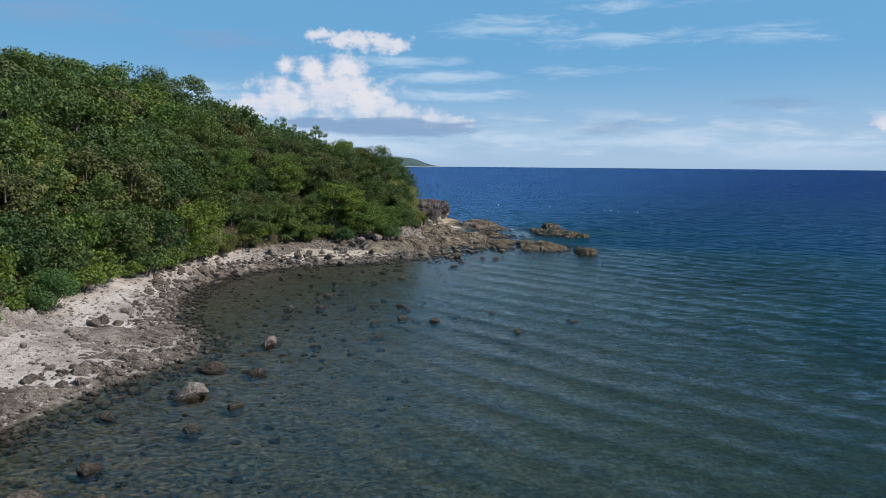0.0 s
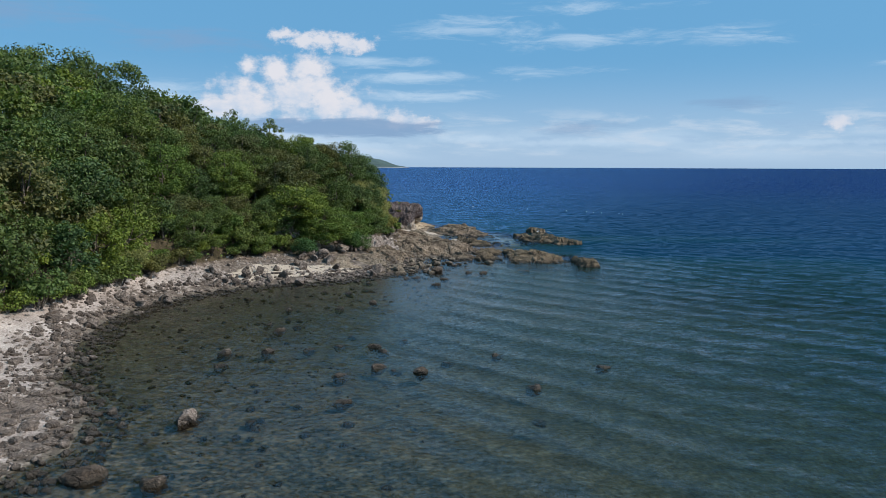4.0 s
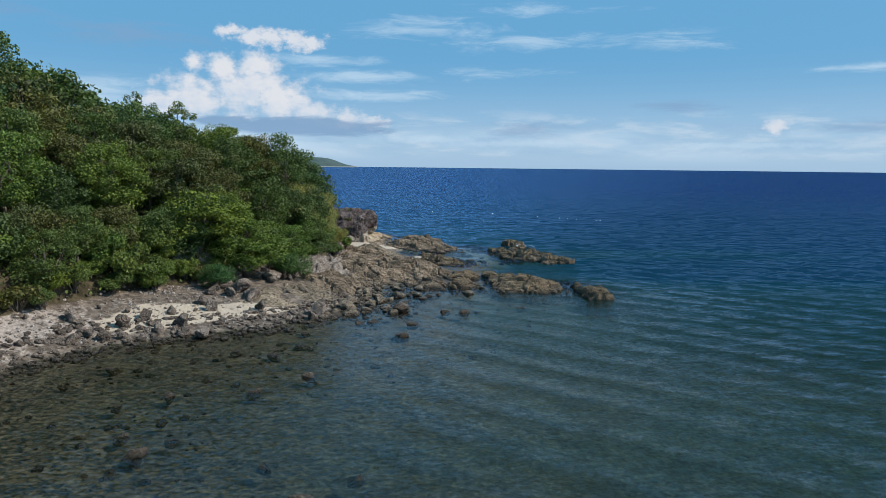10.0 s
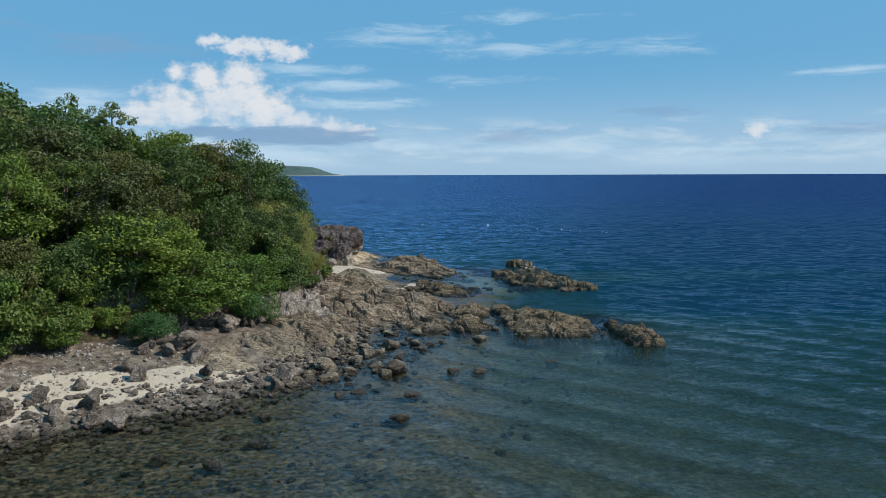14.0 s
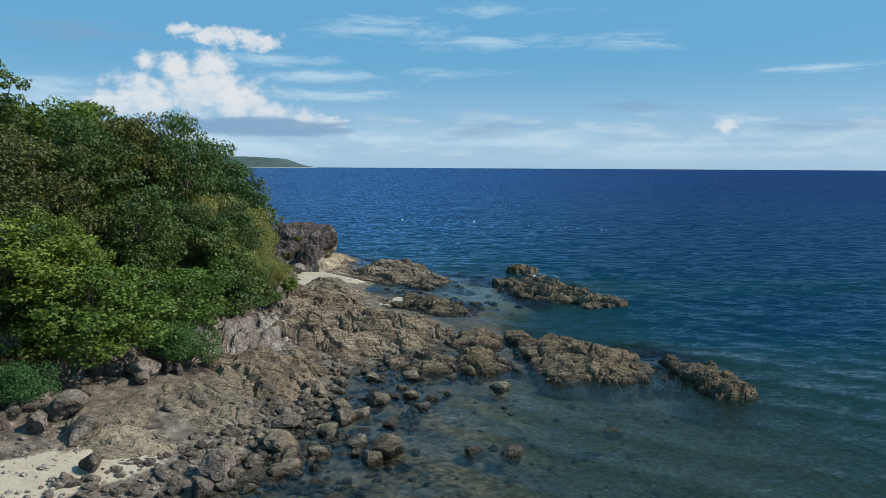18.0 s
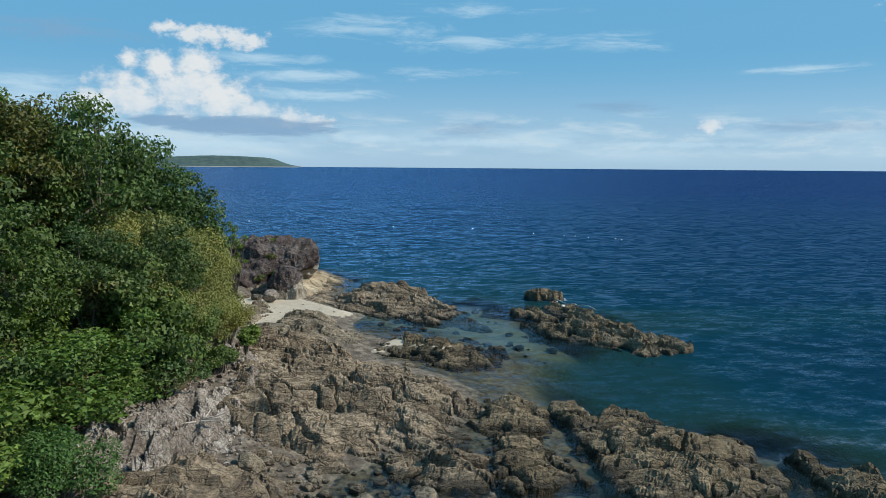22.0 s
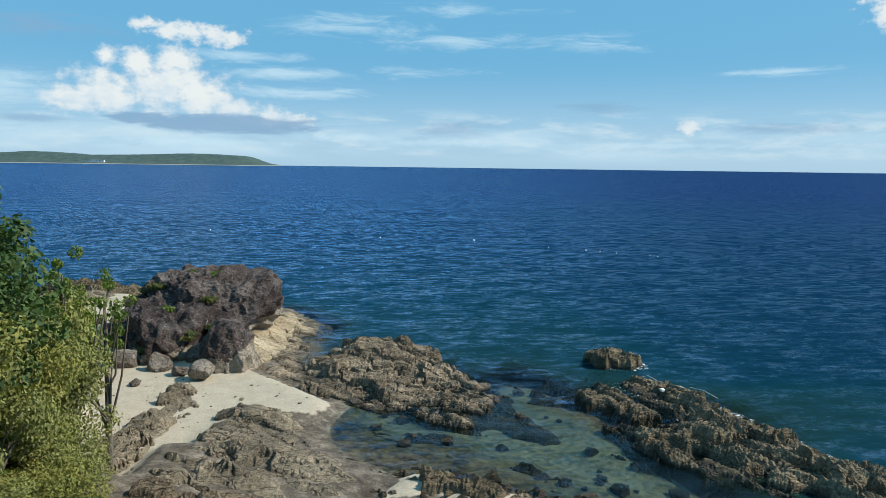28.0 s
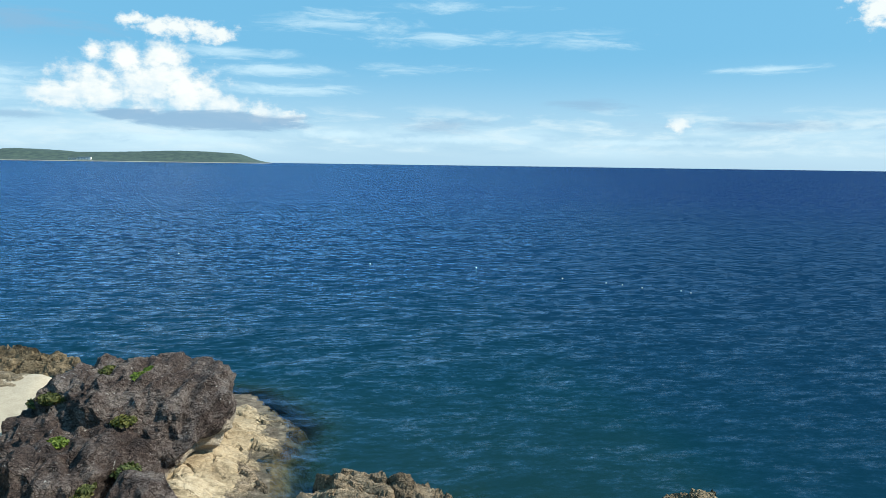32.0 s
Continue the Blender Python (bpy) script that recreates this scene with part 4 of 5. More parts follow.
    rock_mass("rock_bank", BANK_WHITE, 0.7, rock_bank, "crumbling whitish rock bank below the trees", 0.10, 70, 1.0, 0.72, (-0.28, 0), seed=16, group=g)
    rock_mass("rock_bank", BANK_TAN, 0.5, rock_bank, "eroded tan earth and rock bank under trees", 0.14, 40, 1.4, 0.5, (-0.10, 0.10), seed=17, group=g)
    rock_mass("rock_bank", BANK_NEAR, 0.9, rock_bank, "pale grey eroded cliff bank above the shore", 0.2, 80, 1.2, 0.6, (-0.25, 0), seed=18, group=g)
    rock_mass("rock_ledge", LEDGE_BAY, 0.14, rock_beach, "low brown rock ledge running into the bay", 0.16, 35, 1.6, 0.24, (-0.07, 0), seed=19, floor=-0.6, group=g)
    rock_mass("rock_ledge", LEDGE_NEAR, 0.14, rock_beach, "low brown rock ledge at the bay shore", 0.2, 50, 1.6, 0.26, (-0.08, 0), seed=20, floor=-0.6, group=g)
    rock_mass("reef_rock", REEF_FAR, 0.8, rock_reef, "brown reef rocks beyond the sandy cove", 0.18, -30, 1.2, 0.6, seed=21, group=g)
    rock_mass("rock_ledge", SLAB_FAR, 0.35, rock_grey, "flat grey rock in the sandy cove", 0.16, -20, 1.2, 0.3, seed=22, group=g)


# ---- sea stack ----
def ico(level):
    bm = bmesh.new()
    bmesh.ops.create_icosphere(bm, subdivisions=level, radius=1.0)
    v = np.array([p.co[:] for p in bm.verts])
    f = np.array([[q.index for q in t.verts] for t in bm.faces])
    bm.free()
    return v, f


def rock_lump(name, parent, level, at, half, turn, seed, fine=0.42, over=0.0, hollow=None):
    """One weathered knoll of the stack: a squared dome, planed by breaks, with dipping ribs and pits."""
    n, f = ico(level)
    r = 1 / (np.abs(n[:, 0]) ** 2.7 + np.abs(n[:, 1]) ** 2.7 + np.abs(n[:, 2]) ** 2.7) ** (1 / 2.7)
    size = np.array(half)
    p = n * r[:, None] * size
    high = p[:, 2] / size[2]
    # the sea has cut back its foot on the seaward side
    p[:, 0] *= 1 - over * sstep(0.45, -0.25, high) * sstep(-0.1, 0.6, n[:, 0])
    cut = np.random.default_rng(seed)
    for _ in range(16):
        w = cut.normal(size=3) * np.array([1, 1, 0.7])
        w /= np.linalg.norm(w)
        reach = float((p @ w).max()) * cut.uniform(0.72, 0.94)
        p = p - 0.92 * np.clip(p @ w - reach, 0, None)[:, None] * w
    s = float(size.mean())
    k = fbm(p * 0.45 + seed, 4, seed + 1) - 0.5
    ridge = 1 - np.abs(2 * fbm(p * np.array([0.85, 0.5, 0.5]) + seed, 3, seed + 5) - 1)
    ribs = fbm(p @ np.array([[0.5, 1.1, 0.2], [0.9, -0.7, 0.3], [0.2, 0.5, 0.9]]) * np.array([0.35, 1.9, 0.8]) + seed, 3, seed + 11) - 0.5
    pits = fbm(p * 2.4 + seed, 3, seed + 9) - 0.5
    p = p + n * (0.26 * s * k + 0.26 * s * (ridge - 0.8) + 0.20 * s * ribs + fine * pits)[:, None]
    ca, sa = math.cos(radians(turn)), math.sin(radians(turn))
    q = np.stack([p[:, 0] * ca - p[:, 1] * sa, p[:, 0] * sa + p[:, 1] * ca, p[:, 2]], -1) + np.array(at)
    if hollow:
        hx, hy, hz = hollow
        q[:, 1] += 2.4 * np.exp(-(((q[:, 0] - hx) / 0.55) ** 2 + ((q[:, 1] - hy) / 2.4) ** 2 + ((q[:, 2] - hz) / 1.2) ** 2))
    me = mesh_of(name, q, f, False)
    bed = sstep(1.75, 0.75, q[:, 2] + 1.2 * (fbm(q * 0.8, 3, 55) - 0.5) - 0.9 * sstep(-9.5, -8.0, q[:, 0])) * sstep(-17.2, -15.2, q[:, 0])
    me.attributes.new("pale_bed", "FLOAT", "POINT").data.foreach_set("value", np.ascontiguousarray(bed, np.float32))
    part(name, me, rock_dark, parent)
    return q, n


def build_stack():
    stack = new("dark_rock_knoll")
    lumps = [rock_lump("rock_dome", stack, 6, (-11.6, 132.6, 1.2), (4.9, 4.9, 4.1), 12, 8, 0.30, 0.30),
             rock_lump("rock_shoulder", stack, 6, (-14.4, 128.8, 0.3), (4.0, 5.6, 3.0), 28, 31, 0.30, 0.0, (-11.3, 123.4, 0.9)),
             rock_lump("rock_knob", stack, 5, (-9.3, 123.6, 0.6), (1.7, 2.0, 2.6), 10, 47, 0.28, 0.0)]
    tagged(stack, "large dark purple-brown rock knoll with white spots above pale sand", "rock")
    q = np.concatenate([a for a, _ in lumps])
    n = np.concatenate([b for _, b in lumps])
    # grass tufts on its ledges
    rng = np.random.default_rng(77)
    top = q[(n[:, 2] > 0.25) & (q[:, 0] < -10.5) & (q[:, 1] < 138)]
    spots = top[rng.choice(len(top), 44)]
    for s in spots[:: 2]:
        tuft = part("grass_tuft", leaf_mesh("grass_tuft", rng, s[None] * 0, np.array([rng.uniform(0.4, 0.7)]), 420, 0.17, flat=0.38), leaf_olive if rng.uniform() < 0.6 else leaf_bright)
        tuft.location = s
        tagged(tuft, "small green shrub tuft growing on the dark rock", "shrub", "tufts on the dark rock")


# ---- boulders ----
def boulder_mesh(name, seed, level=3, flatness=0.7):
    rng = np.random.default_rng(seed)
    v, f = ico(level)
    p = v * np.array([1.0, rng.uniform(0.7, 0.95), flatness])
    for _ in range(13):
        n = rng.normal(size=3)
        n /= np.linalg.norm(n)
        lim = rng.uniform(0.34, 0.72)
        over = np.clip(p @ n - lim, 0, None)
        p = p - 0.97 * over[:, None] * n
    k = fbm(p * 1.7 + seed, 4, seed) - 0.5
    k2 = fbm(p * 5.0 + seed, 3, seed + 4) - 0.5
    p = p + v * (0.34 * k + 0.20 * k2)[:, None]
    return mesh_of(name, p * 0.5 / 0.66, f, level < 3)


BOULDERS = {}


def boulder(x, y, size, mat, label, group, z=None, seed=0, sink=0.28, flatness=0.7, name="boulder"):
    """One boulder of about that width, partly sunk in the ground or the water."""
    rng = np.random.default_rng(int(seed * 7919 + abs(x) * 311 + abs(y) * 173))
    kind = (int(rng.integers(0, 7)), mat.name, round(flatness, 1), 3 if size > 0.55 else 2)
    if kind not in BOULDERS:
        BOULDERS[kind] = boulder_mesh("boulder", kind[0] * 13 + 5, kind[3], flatness)
        BOULDERS[kind].materials.append(mat)
    ob = new(name, BOULDERS[kind])
    base = ground_at(x, y) if z is None else z
    ob.location = (x, y, base + size * flatness * (0.5 - sink))
    ob.rotation_euler = (rng.uniform(-0.25, 0.25), rng.uniform(-0.25, 0.25), rng.uniform(0, 6.28))
    ob.scale = (size, size * rng.uniform(0.8, 1.1), size * rng.uniform(0.85, 1.15))
    return tagged(ob, label, "boulder", group)


SEA_ROCKS = [  # x, y, width
    (-12.2, 28, 0.9), (-9.1, 28, 0.6), (-5.1, 30.8, 0.8), (-6.2, 35.2, 0.8), (-4.2, 36.9, 0.85), (-2.9, 36.3, 0.6), (-1.4, 36.1, 0.9), (0.1, 38.2, 0.6), (-5.0, 41.8, 0.9),
    (-4.2, 40.6, 0.8), (3.2, 39.9, 0.75), (5.1, 33.5, 0.8), (9.7, 37.6, 0.7), (4.9, 28.6, 0.6), (-7.3, 41.7, 0.75), (-11.8, 40.1, 0.85), (-14.6, 39.9, 0.85), (-13.8, 36.9, 0.7),
    (-12.5, 45.8, 0.9), (-9.2, 40.8, 0.7), (-6.9, 56.7, 0.9), (-9.5, 53.9, 0.7), (-1.6, 66.1, 0.9), (-1.0, 69.9, 0.85)]
SEA_ROCKS_FAR = [
    (3.4, 74, 1.0), (1.8, 74.5, 0.85), (4.5, 75.1, 0.4), (8.5, 76.1, 0.75), (8.1, 70.1, 0.5), (5.4, 68.6, 0.35), (-8.6, 63.4, 0.6), (-3.1, 43.6, 0.6), (-7, 44.7, 0.6),
    (-14, 47.9, 0.6), (-11.6, 47.4, 0.55), (-13.8, 53.3, 0.7), (-13, 49.8, 0.5), (-15.8, 51.7, 0.5), (-18.8, 58.2, 0.6), (-20.2, 55.1, 0.5), (-12.4, 61.9, 0.65),
    (-9.8, 61.1, 0.7), (-8.2, 63.5, 0.5), (-5, 70.3, 0.8), (-4, 70.5, 0.75), (-8.8, 67.1, 0.7), (-7.2, 72.7, 0.9), (-17.9, 62.4, 0.5), (-6.4, 69.4, 0.4)]
JUMBLE = [
    (-2.0, 74.7, 1.5), (-3.2, 79.1, 0.9), (-2.4, 80.9, 1.1), (-3.1, 75.8, 0.9), (-4.5, 76.9, 1.0), (-4.2, 80.4, 0.8), (0, 80, 0.7), (-0.5, 81.6, 0.8), (-1, 83, 0.6),
    (0.6, 81.1, 0.7), (1.5, 82, 0.6), (-2.6, 84.8, 0.8), (-2, 84.3, 0.6), (-1.1, 85.1, 0.5), (-0.2, 85, 0.9), (2.1, 84.8, 0.6), (4.4, 82.4, 0.9), (-3.9, 78.6, 1.0),
    (-6.6, 77.8, 1.0), (-6.6, 75.4, 1.5), (-8.6, 74.6, 1.0), (-5.4, 78.6, 0.9), (-4.9, 74.6, 0.8), (-5.9, 73.4, 0.8)]
BIG_BEACH = [
    (-15.8, 65.8, 1.4), (-8.5, 72.6, 1.5), (-21.6, 66.4, 1.3), (-16.2, 83, 1.5), (-14.2, 81.4, 1.7), (-13.4, 82.6, 1.3), (-16.6, 84, 1.2), (-15.6, 76.6, 1.6), (-14.4, 74.8, 1.4),
    (-16.4, 75.4, 1.3), (-17.2, 77.2, 1.4), (-24.9, 65.8, 1.4), (-20.6, 68, 1.2), (-17.8, 72.5, 1.1), (-16.8, 71.4, 1.2), (-13.2, 72.6, 1.1), (-23.4, 62.8, 1.0), (-19.2, 66.4, 1.0)]
COVE = [(-15.4, 123.6, 1.7), (-13.4, 122.6, 1.3), (-11.8, 121.4, 0.9), (-10.6, 120.8, 1.3), (-11.6, 124.4, 1.2), (-14.6, 125.6, 0.6), (-20.6, 133.6, 1.3), (-13.8, 119.6, 0.6), (-9.8, 123.6, 0.7)]


def build_boulders():
    for k, (x, y, w) in enumerate(SEA_ROCKS + SEA_ROCKS_FAR):
        boulder(x, y, w * 1.05, rock_sea, "dark brown weathered rock standing out of shallow water", "rocks in the bay", z=-0.26, seed=k, sink=0.16, flatness=0.45)
    boulder(-12.9, 17.0, 1.7, rock_beach, "large pitted tan rock standing in shallow water", "rocks in the bay", z=-0.42, seed=3, sink=0.14, flatness=0.5)
    boulder(-12.2, 27.6, 1.2, rock_beach, "pitted tan rock standing in shallow water", "rocks in the bay", z=-0.2, seed=4, sink=0.1, flatness=0.6)
    boulder(-13.6, 21.6, 1.5, rock_sea, "flat dark rock standing in shallow water", "rocks in the bay", z=-0.2, seed=5, sink=0.1, flatness=0.4)
    for k, (x, y, w) in enumerate([(-9.9, 15.6, 0.8), (-10.7, 21.3, 0.9), (-13, 7.7, 0.9), (-13.8, 4.8, 1.1), (-11, 5, 1.0), (-10.8, 12.2, 0.8), (-15.6, 13.4, 0.9)]):
        boulder(x, y, w, rock_sea, "dark rock awash in shallow water", "rocks in the bay", z=-0.28, seed=k + 60, sink=0.12, flatness=0.6)
    for k, (x, y, w) in enumerate(JUMBLE):
        boulder(x, y, w, rock_grey if k % 3 else rock_sea, "grey-brown boulder in the tumbled shore rocks", "tumbled shore boulders", z=max(ground_at(x, y), -0.15), seed=k, sink=0.15, flatness=0.5)
    for k, (x, y, w) in enumerate(BIG_BEACH):
        boulder(x, y, w * 0.78, rock_beach, "large brown boulder on the pale beach", "beach boulders", seed=k, sink=0.1, flatness=0.8)
    for k, (x, y, w) in enumerate(COVE):
        boulder(x, y, w * 0.9, rock_beach, "rounded grey-brown boulder lying on white sand", "cove boulders", seed=k, sink=0.12, flatness=0.8)
    rng = np.random.default_rng(5)
    for k in range(26):  # heaps at the foot of the bank
        hx, hy = ((-15.4, 82.4), (-16.4, 76.4), (-13.6, 81.6))[k % 3]
        boulder(hx + rng.normal() * 1.1, hy + rng.normal() * 0.9, rng.uniform(0.5, 1.0), rock_beach, "brown boulder heaped at the foot of the bank", "beach boulders", seed=k, sink=0.05, flatness=0.7)
    made = 0
    while made < 80:  # stones along the bay beach
        y = rng.uniform(16, 82)
        x = rng.uniform(-34, -8)
        ds, dv = (float(inside(poly, np.array([x]), np.array([y]))[0]) for poly in (SHORE, VEG))
        if not (-1.5 < ds and dv < 0.3) or rng.uniform() < 0.5 * (ds > 2.5):
            continue
        w = 0.35 + 0.75 * rng.uniform() ** 2.2
        boulder(x, y, w, rock_beach, "brown stone on the pale rubble beach", "beach stones", seed=made, sink=0.14, flatness=0.7)
        made += 1
    made = 0
    while made < 75:  # wet rocks where the rubble meets the pool
        x, y = rng.uniform(-8, 4), rng.uniform(71.5, 87)
        if float(inside(SHORE, np.array([x]), np.array([y]))[0]) < -6.5 + rng.uniform(0, 5):
            continue
        w = 0.3 + 0.7 * rng.uniform() ** 2.0
        boulder(x, y, w, rock_sea if rng.uniform() < 0.5 else rock_grey, "grey-brown boulder in the tumbled shore rocks", "tumbled shore boulders", z=max(ground_at(x, y), -0.2), seed=made, sink=0.15, flatness=0.5)
        made += 1


def stone_stuff(name, mat, label, count, seed, area, lo, hi, test, sink=0.1):
    """Many small stones in one mesh."""
    rng = np.random.default_rng(seed)
    v, f = ico(1)
    shapes = []
    for k in range(8):
        p = v * np.array([1, rng.uniform(0.7, 1), rng.uniform(0.5, 0.75)]) + rng.normal(size=v.shape) * 0.10
        shapes.append(p * 0.5)
    xs, ys = rng.uniform(area[0], area[1], count * 6), rng.uniform(area[2], area[3], count * 6)
    ok = np.nonzero(test(xs, ys, rng))[0][:count]
    xs, ys = xs[ok], ys[ok]
    zs = ground_height(xs, ys)
    w = lo + (hi - lo) * rng.uniform(size=len(xs)) ** 2.5
    a = rng.uniform(0, 6.28, len(xs))
    ca, sa = np.cos(a), np.sin(a)
    base = np.stack([shapes[i] for i in rng.integers(0, 8, len(xs))])
    pts = np.stack([(base[..., 0] * ca[:, None] - base[..., 1] * sa[:, None]), (base[..., 0] * sa[:, None] + base[..., 1] * ca[:, None]), base[..., 2]], -1) * w[:, None, None]
    pts += np.stack([xs, ys, zs + w * sink], -1)[:, None]
    faces = f[None] + (np.arange(len(xs)) * len(v))[:, None, None]
    ob = part(name, mesh_of(name, pts.reshape(-1, 3), faces.reshape(-1, 3), False), mat)
    return tagged(ob, label, "rubble", kind="stuff")


def build_rubble():
    def band(lo, hi, vmax=0.5):
        def test(x, y, rng):
            ds, dv = inside(SHORE, x, y), inside(VEG, x, y)
            return (ds > lo) & (ds < hi) & (dv < vmax) & (inside(SAND, x, y) < 0)
        return test
    stone_stuff("beach_rubble", rock_bank, "pale broken coral and stones on the beach", 3200, 8, (-34, -8, 8, 76), 0.10, 0.42, band(0.4, 12))
    stone_stuff("shore_rubble", rock_beach, "brown stones along the waterline", 3300, 9, (-31, -4, -8, 80), 0.15, 0.75, band(-2.2, 3.4))
    stone_stuff("tumbled_stones", rock_grey, "grey-brown stones tumbled along the rock pool", 420, 14, (-9, 4, 71, 88), 0.25, 0.75, lambda x, y, rng: (inside(SHORE, x, y) > -5.5) & (inside(SHORE, x, y) < 2.5), 0.2)
    stone_stuff("submerged_stones", rock_sea, "dark stones lying on the shallow sea floor", 800, 10, (-26, 14, -5, 92), 0.15, 0.65, band(-16, -0.5, 0))
    stone_stuff("bank_rubble", rock_bank, "broken whitish stones at the foot of the bank", 900, 12, (-14, -5, 83, 101), 0.12, 0.4, lambda x, y, rng: (inside(BANK_WHITE, x, y) > -1.2) & (inside(VEG, x, y) < 0.6), 0.3)
    stone_stuff("lagoon_stones", rock_sea, "dark stones lying in the clear lagoon", 40, 15, (-3, 15, 98, 120), 0.3, 1.1, lambda x, y, rng: lagoon(x, y) > -0.5, 0.1)
    stone_stuff("cove_pebbles", rock_grey, "scattered small stones on the white sand", 90, 13, (-20, -4, 108, 136), 0.08, 0.3, lambda x, y, rng: inside(SAND, x, y) > 0.2)


# ---- plants ----
def leaf_mesh(name, rng, centers, radii, count, size, flat=0.65, up=0.45, small=False):
    """Leaf sprays round clump centres: folded leaf shapes, turned outwards and up. small: twice as many simple pointed leaves."""
    if small:
        count, size = count * 2, size * 0.80
    k = rng.integers(0, len(centers), count)
    way = rng.normal(size=(count, 3))
    way /= np.linalg.norm(way, axis=1)[:, None]
    rad = rng.uniform(0.35, 1.0, count) ** 0.6 * radii[k]
    pos = centers[k] + way * rad[:, None] * np.array([1, 1, flat])
    nrm = way * 0.7 + np.array([0, 0, up]) + 0.55 * rng.normal(size=(count, 3))
    nrm /= np.linalg.norm(nrm, axis=1)[:, None]
    t = np.cross(nrm, rng.normal(size=(count, 3)))
    t /= np.linalg.norm(t, axis=1)[:, None]
    b = np.cross(nrm, t)
    ln = size * rng.uniform(0.7, 1.35, count)[:, None]
    wd = ln * rng.uniform(0.30, 0.5, count)[:, None]
    if small:
        tri = np.stack([pos - t * ln * 0.4 + b * wd, pos + t * ln * 0.6, pos - t * ln * 0.4 - b * wd], 1)
        return mesh_of(name, tri.reshape(-1, 3), np.arange(count * 3).reshape(count, 3), False)
    fold = nrm * ln * 0.12
    quad = np.stack([pos - t * ln * 0.55, pos + b * wd + fold, pos + t * ln * 0.55, pos - b * wd + fold], 1)
    faces = np.arange(count * 4).reshape(count, 4)
    return mesh_of(name, quad.reshape(-1, 3), faces, False)


def tube_mesh(name, runs, sides=6):
    """Tapered limbs: runs of [(point, radius), ...]."""
    verts, faces = [], []
    for run in runs:
        start = len(verts)
        for i, (p, r) in enumerate(run):
            p = Vector(p)
            d = (Vector(run[min(i + 1, len(run) - 1)][0]) - Vector(run[max(i - 1, 0)][0])).normalized()
            a = d.orthogonal().normalized()
            b = d.cross(a)
            for s in range(sides):
                w = 6.2832 * s / sides
                verts.append(tuple(p + (a * math.cos(w) + b * math.sin(w)) * r))
        for i in range(len(run) - 1):
            for s in range(sides):
                faces.append((start + i * sides + s, start + i * sides + (s + 1) % sides, start + (i + 1) * sides + (s + 1) % sides, start + (i + 1) * sides + s))
    return mesh_of(name, np.array(verts), np.array(faces), True)


def make_tree(seed, height, radius, leaves, size, mat, label, low=0.25, open_crown=0.0, clumps=34, name="tree"):
    """A tree at the origin: trunk with limbs, and a crown of leaf sprays gathered in uneven clumps."""
    rng = np.random.default_rng(seed)
    tree = new(name)
    mid = height * (low + 1) / 2
    half = height * (1 - low) / 2
    centers, radii = [], []
    for i in range(clumps):
        w = rng.normal(size=3)
        w /= np.linalg.norm(w)
        if w[2] < -0.9:
            w[2] *= -1
        r = rng.uniform(0.50, 0.98) if not open_crown else rng.uniform(0.35, 1.12)
        bulge = 0.78 + 0.44 * float(vnoise(np.array([w * 1.6 + seed]))[0])
        centers.append((w[0] * radius * r * bulge, w[1] * radius * r * bulge, mid + w[2] * half * 0.88 * r * bulge))
        radii.append(radius * rng.uniform(0.20, 0.34) * (1 - 0.35 * open_crown))
    centers, radii = np.array(centers), np.array(radii)
    lean = rng.normal(size=2) * 0.06 * height
    fork = height * rng.uniform(0.22, 0.36)
    trunk = [((0, 0, -0.6), 0.035 * height * 0.8), ((lean[0] * 0.3, lean[1] * 0.3, fork * 0.5), 0.024 * height), ((lean[0] * 0.6, lean[1] * 0.6, fork), 0.020 * height), ((lean[0], lean[1], mid), 0.012 * height), ((lean[0], lean[1], height * 0.86), 0.004 * height)]
    runs = [trunk]
    for i in rng.choice(clumps, min(10, clumps), False):
        c = centers[i]
        z0 = rng.uniform(fork * 0.7, mid)
        s = np.array([lean[0] * 0.7, lean[1] * 0.7, z0])
        m = s * 0.5 + c * 0.5 + np.array([0, 0, -0.06 * height]) + rng.normal(size=3) * 0.15
        runs.append([(tuple(s), 0.010 * height), (tuple(m), 0.007 * height), (tuple(c), 0.003 * height)])
    part("trunk", tube_mesh("trunk", runs), bark, tree)
    part("crown", leaf_mesh("crown", rng, centers, radii, leaves, size, small=True), mat, tree)
    return tagged(tree, label, "tree")


def make_bush(seed, radius, height, leaves, size, mat, label, name="bush", flat=0.6):
    rng = np.random.default_rng(seed)
    bush = new(name)
    n = 14
    ang, rr = rng.uniform(0, 6.28, n), radius * rng.uniform(0, 0.75, n) ** 0.7
    centers = np.stack([rr * np.cos(ang), rr * np.sin(ang), height * rng.uniform(0.3, 0.85, n)], -1)
    runs = [[((0, 0, -0.3), 0.05), (tuple(c * np.array([0.5, 0.5, 0.6])), 0.03), (tuple(c), 0.01)] for c in centers]
    part("stem", tube_mesh("stem", runs, 5), bark, bush)
    part("crown", leaf_mesh("crown", rng, centers, np.full(n, radius * 0.42), leaves, size, flat, small=True), mat, bush)
    return tagged(bush, label, "bush")


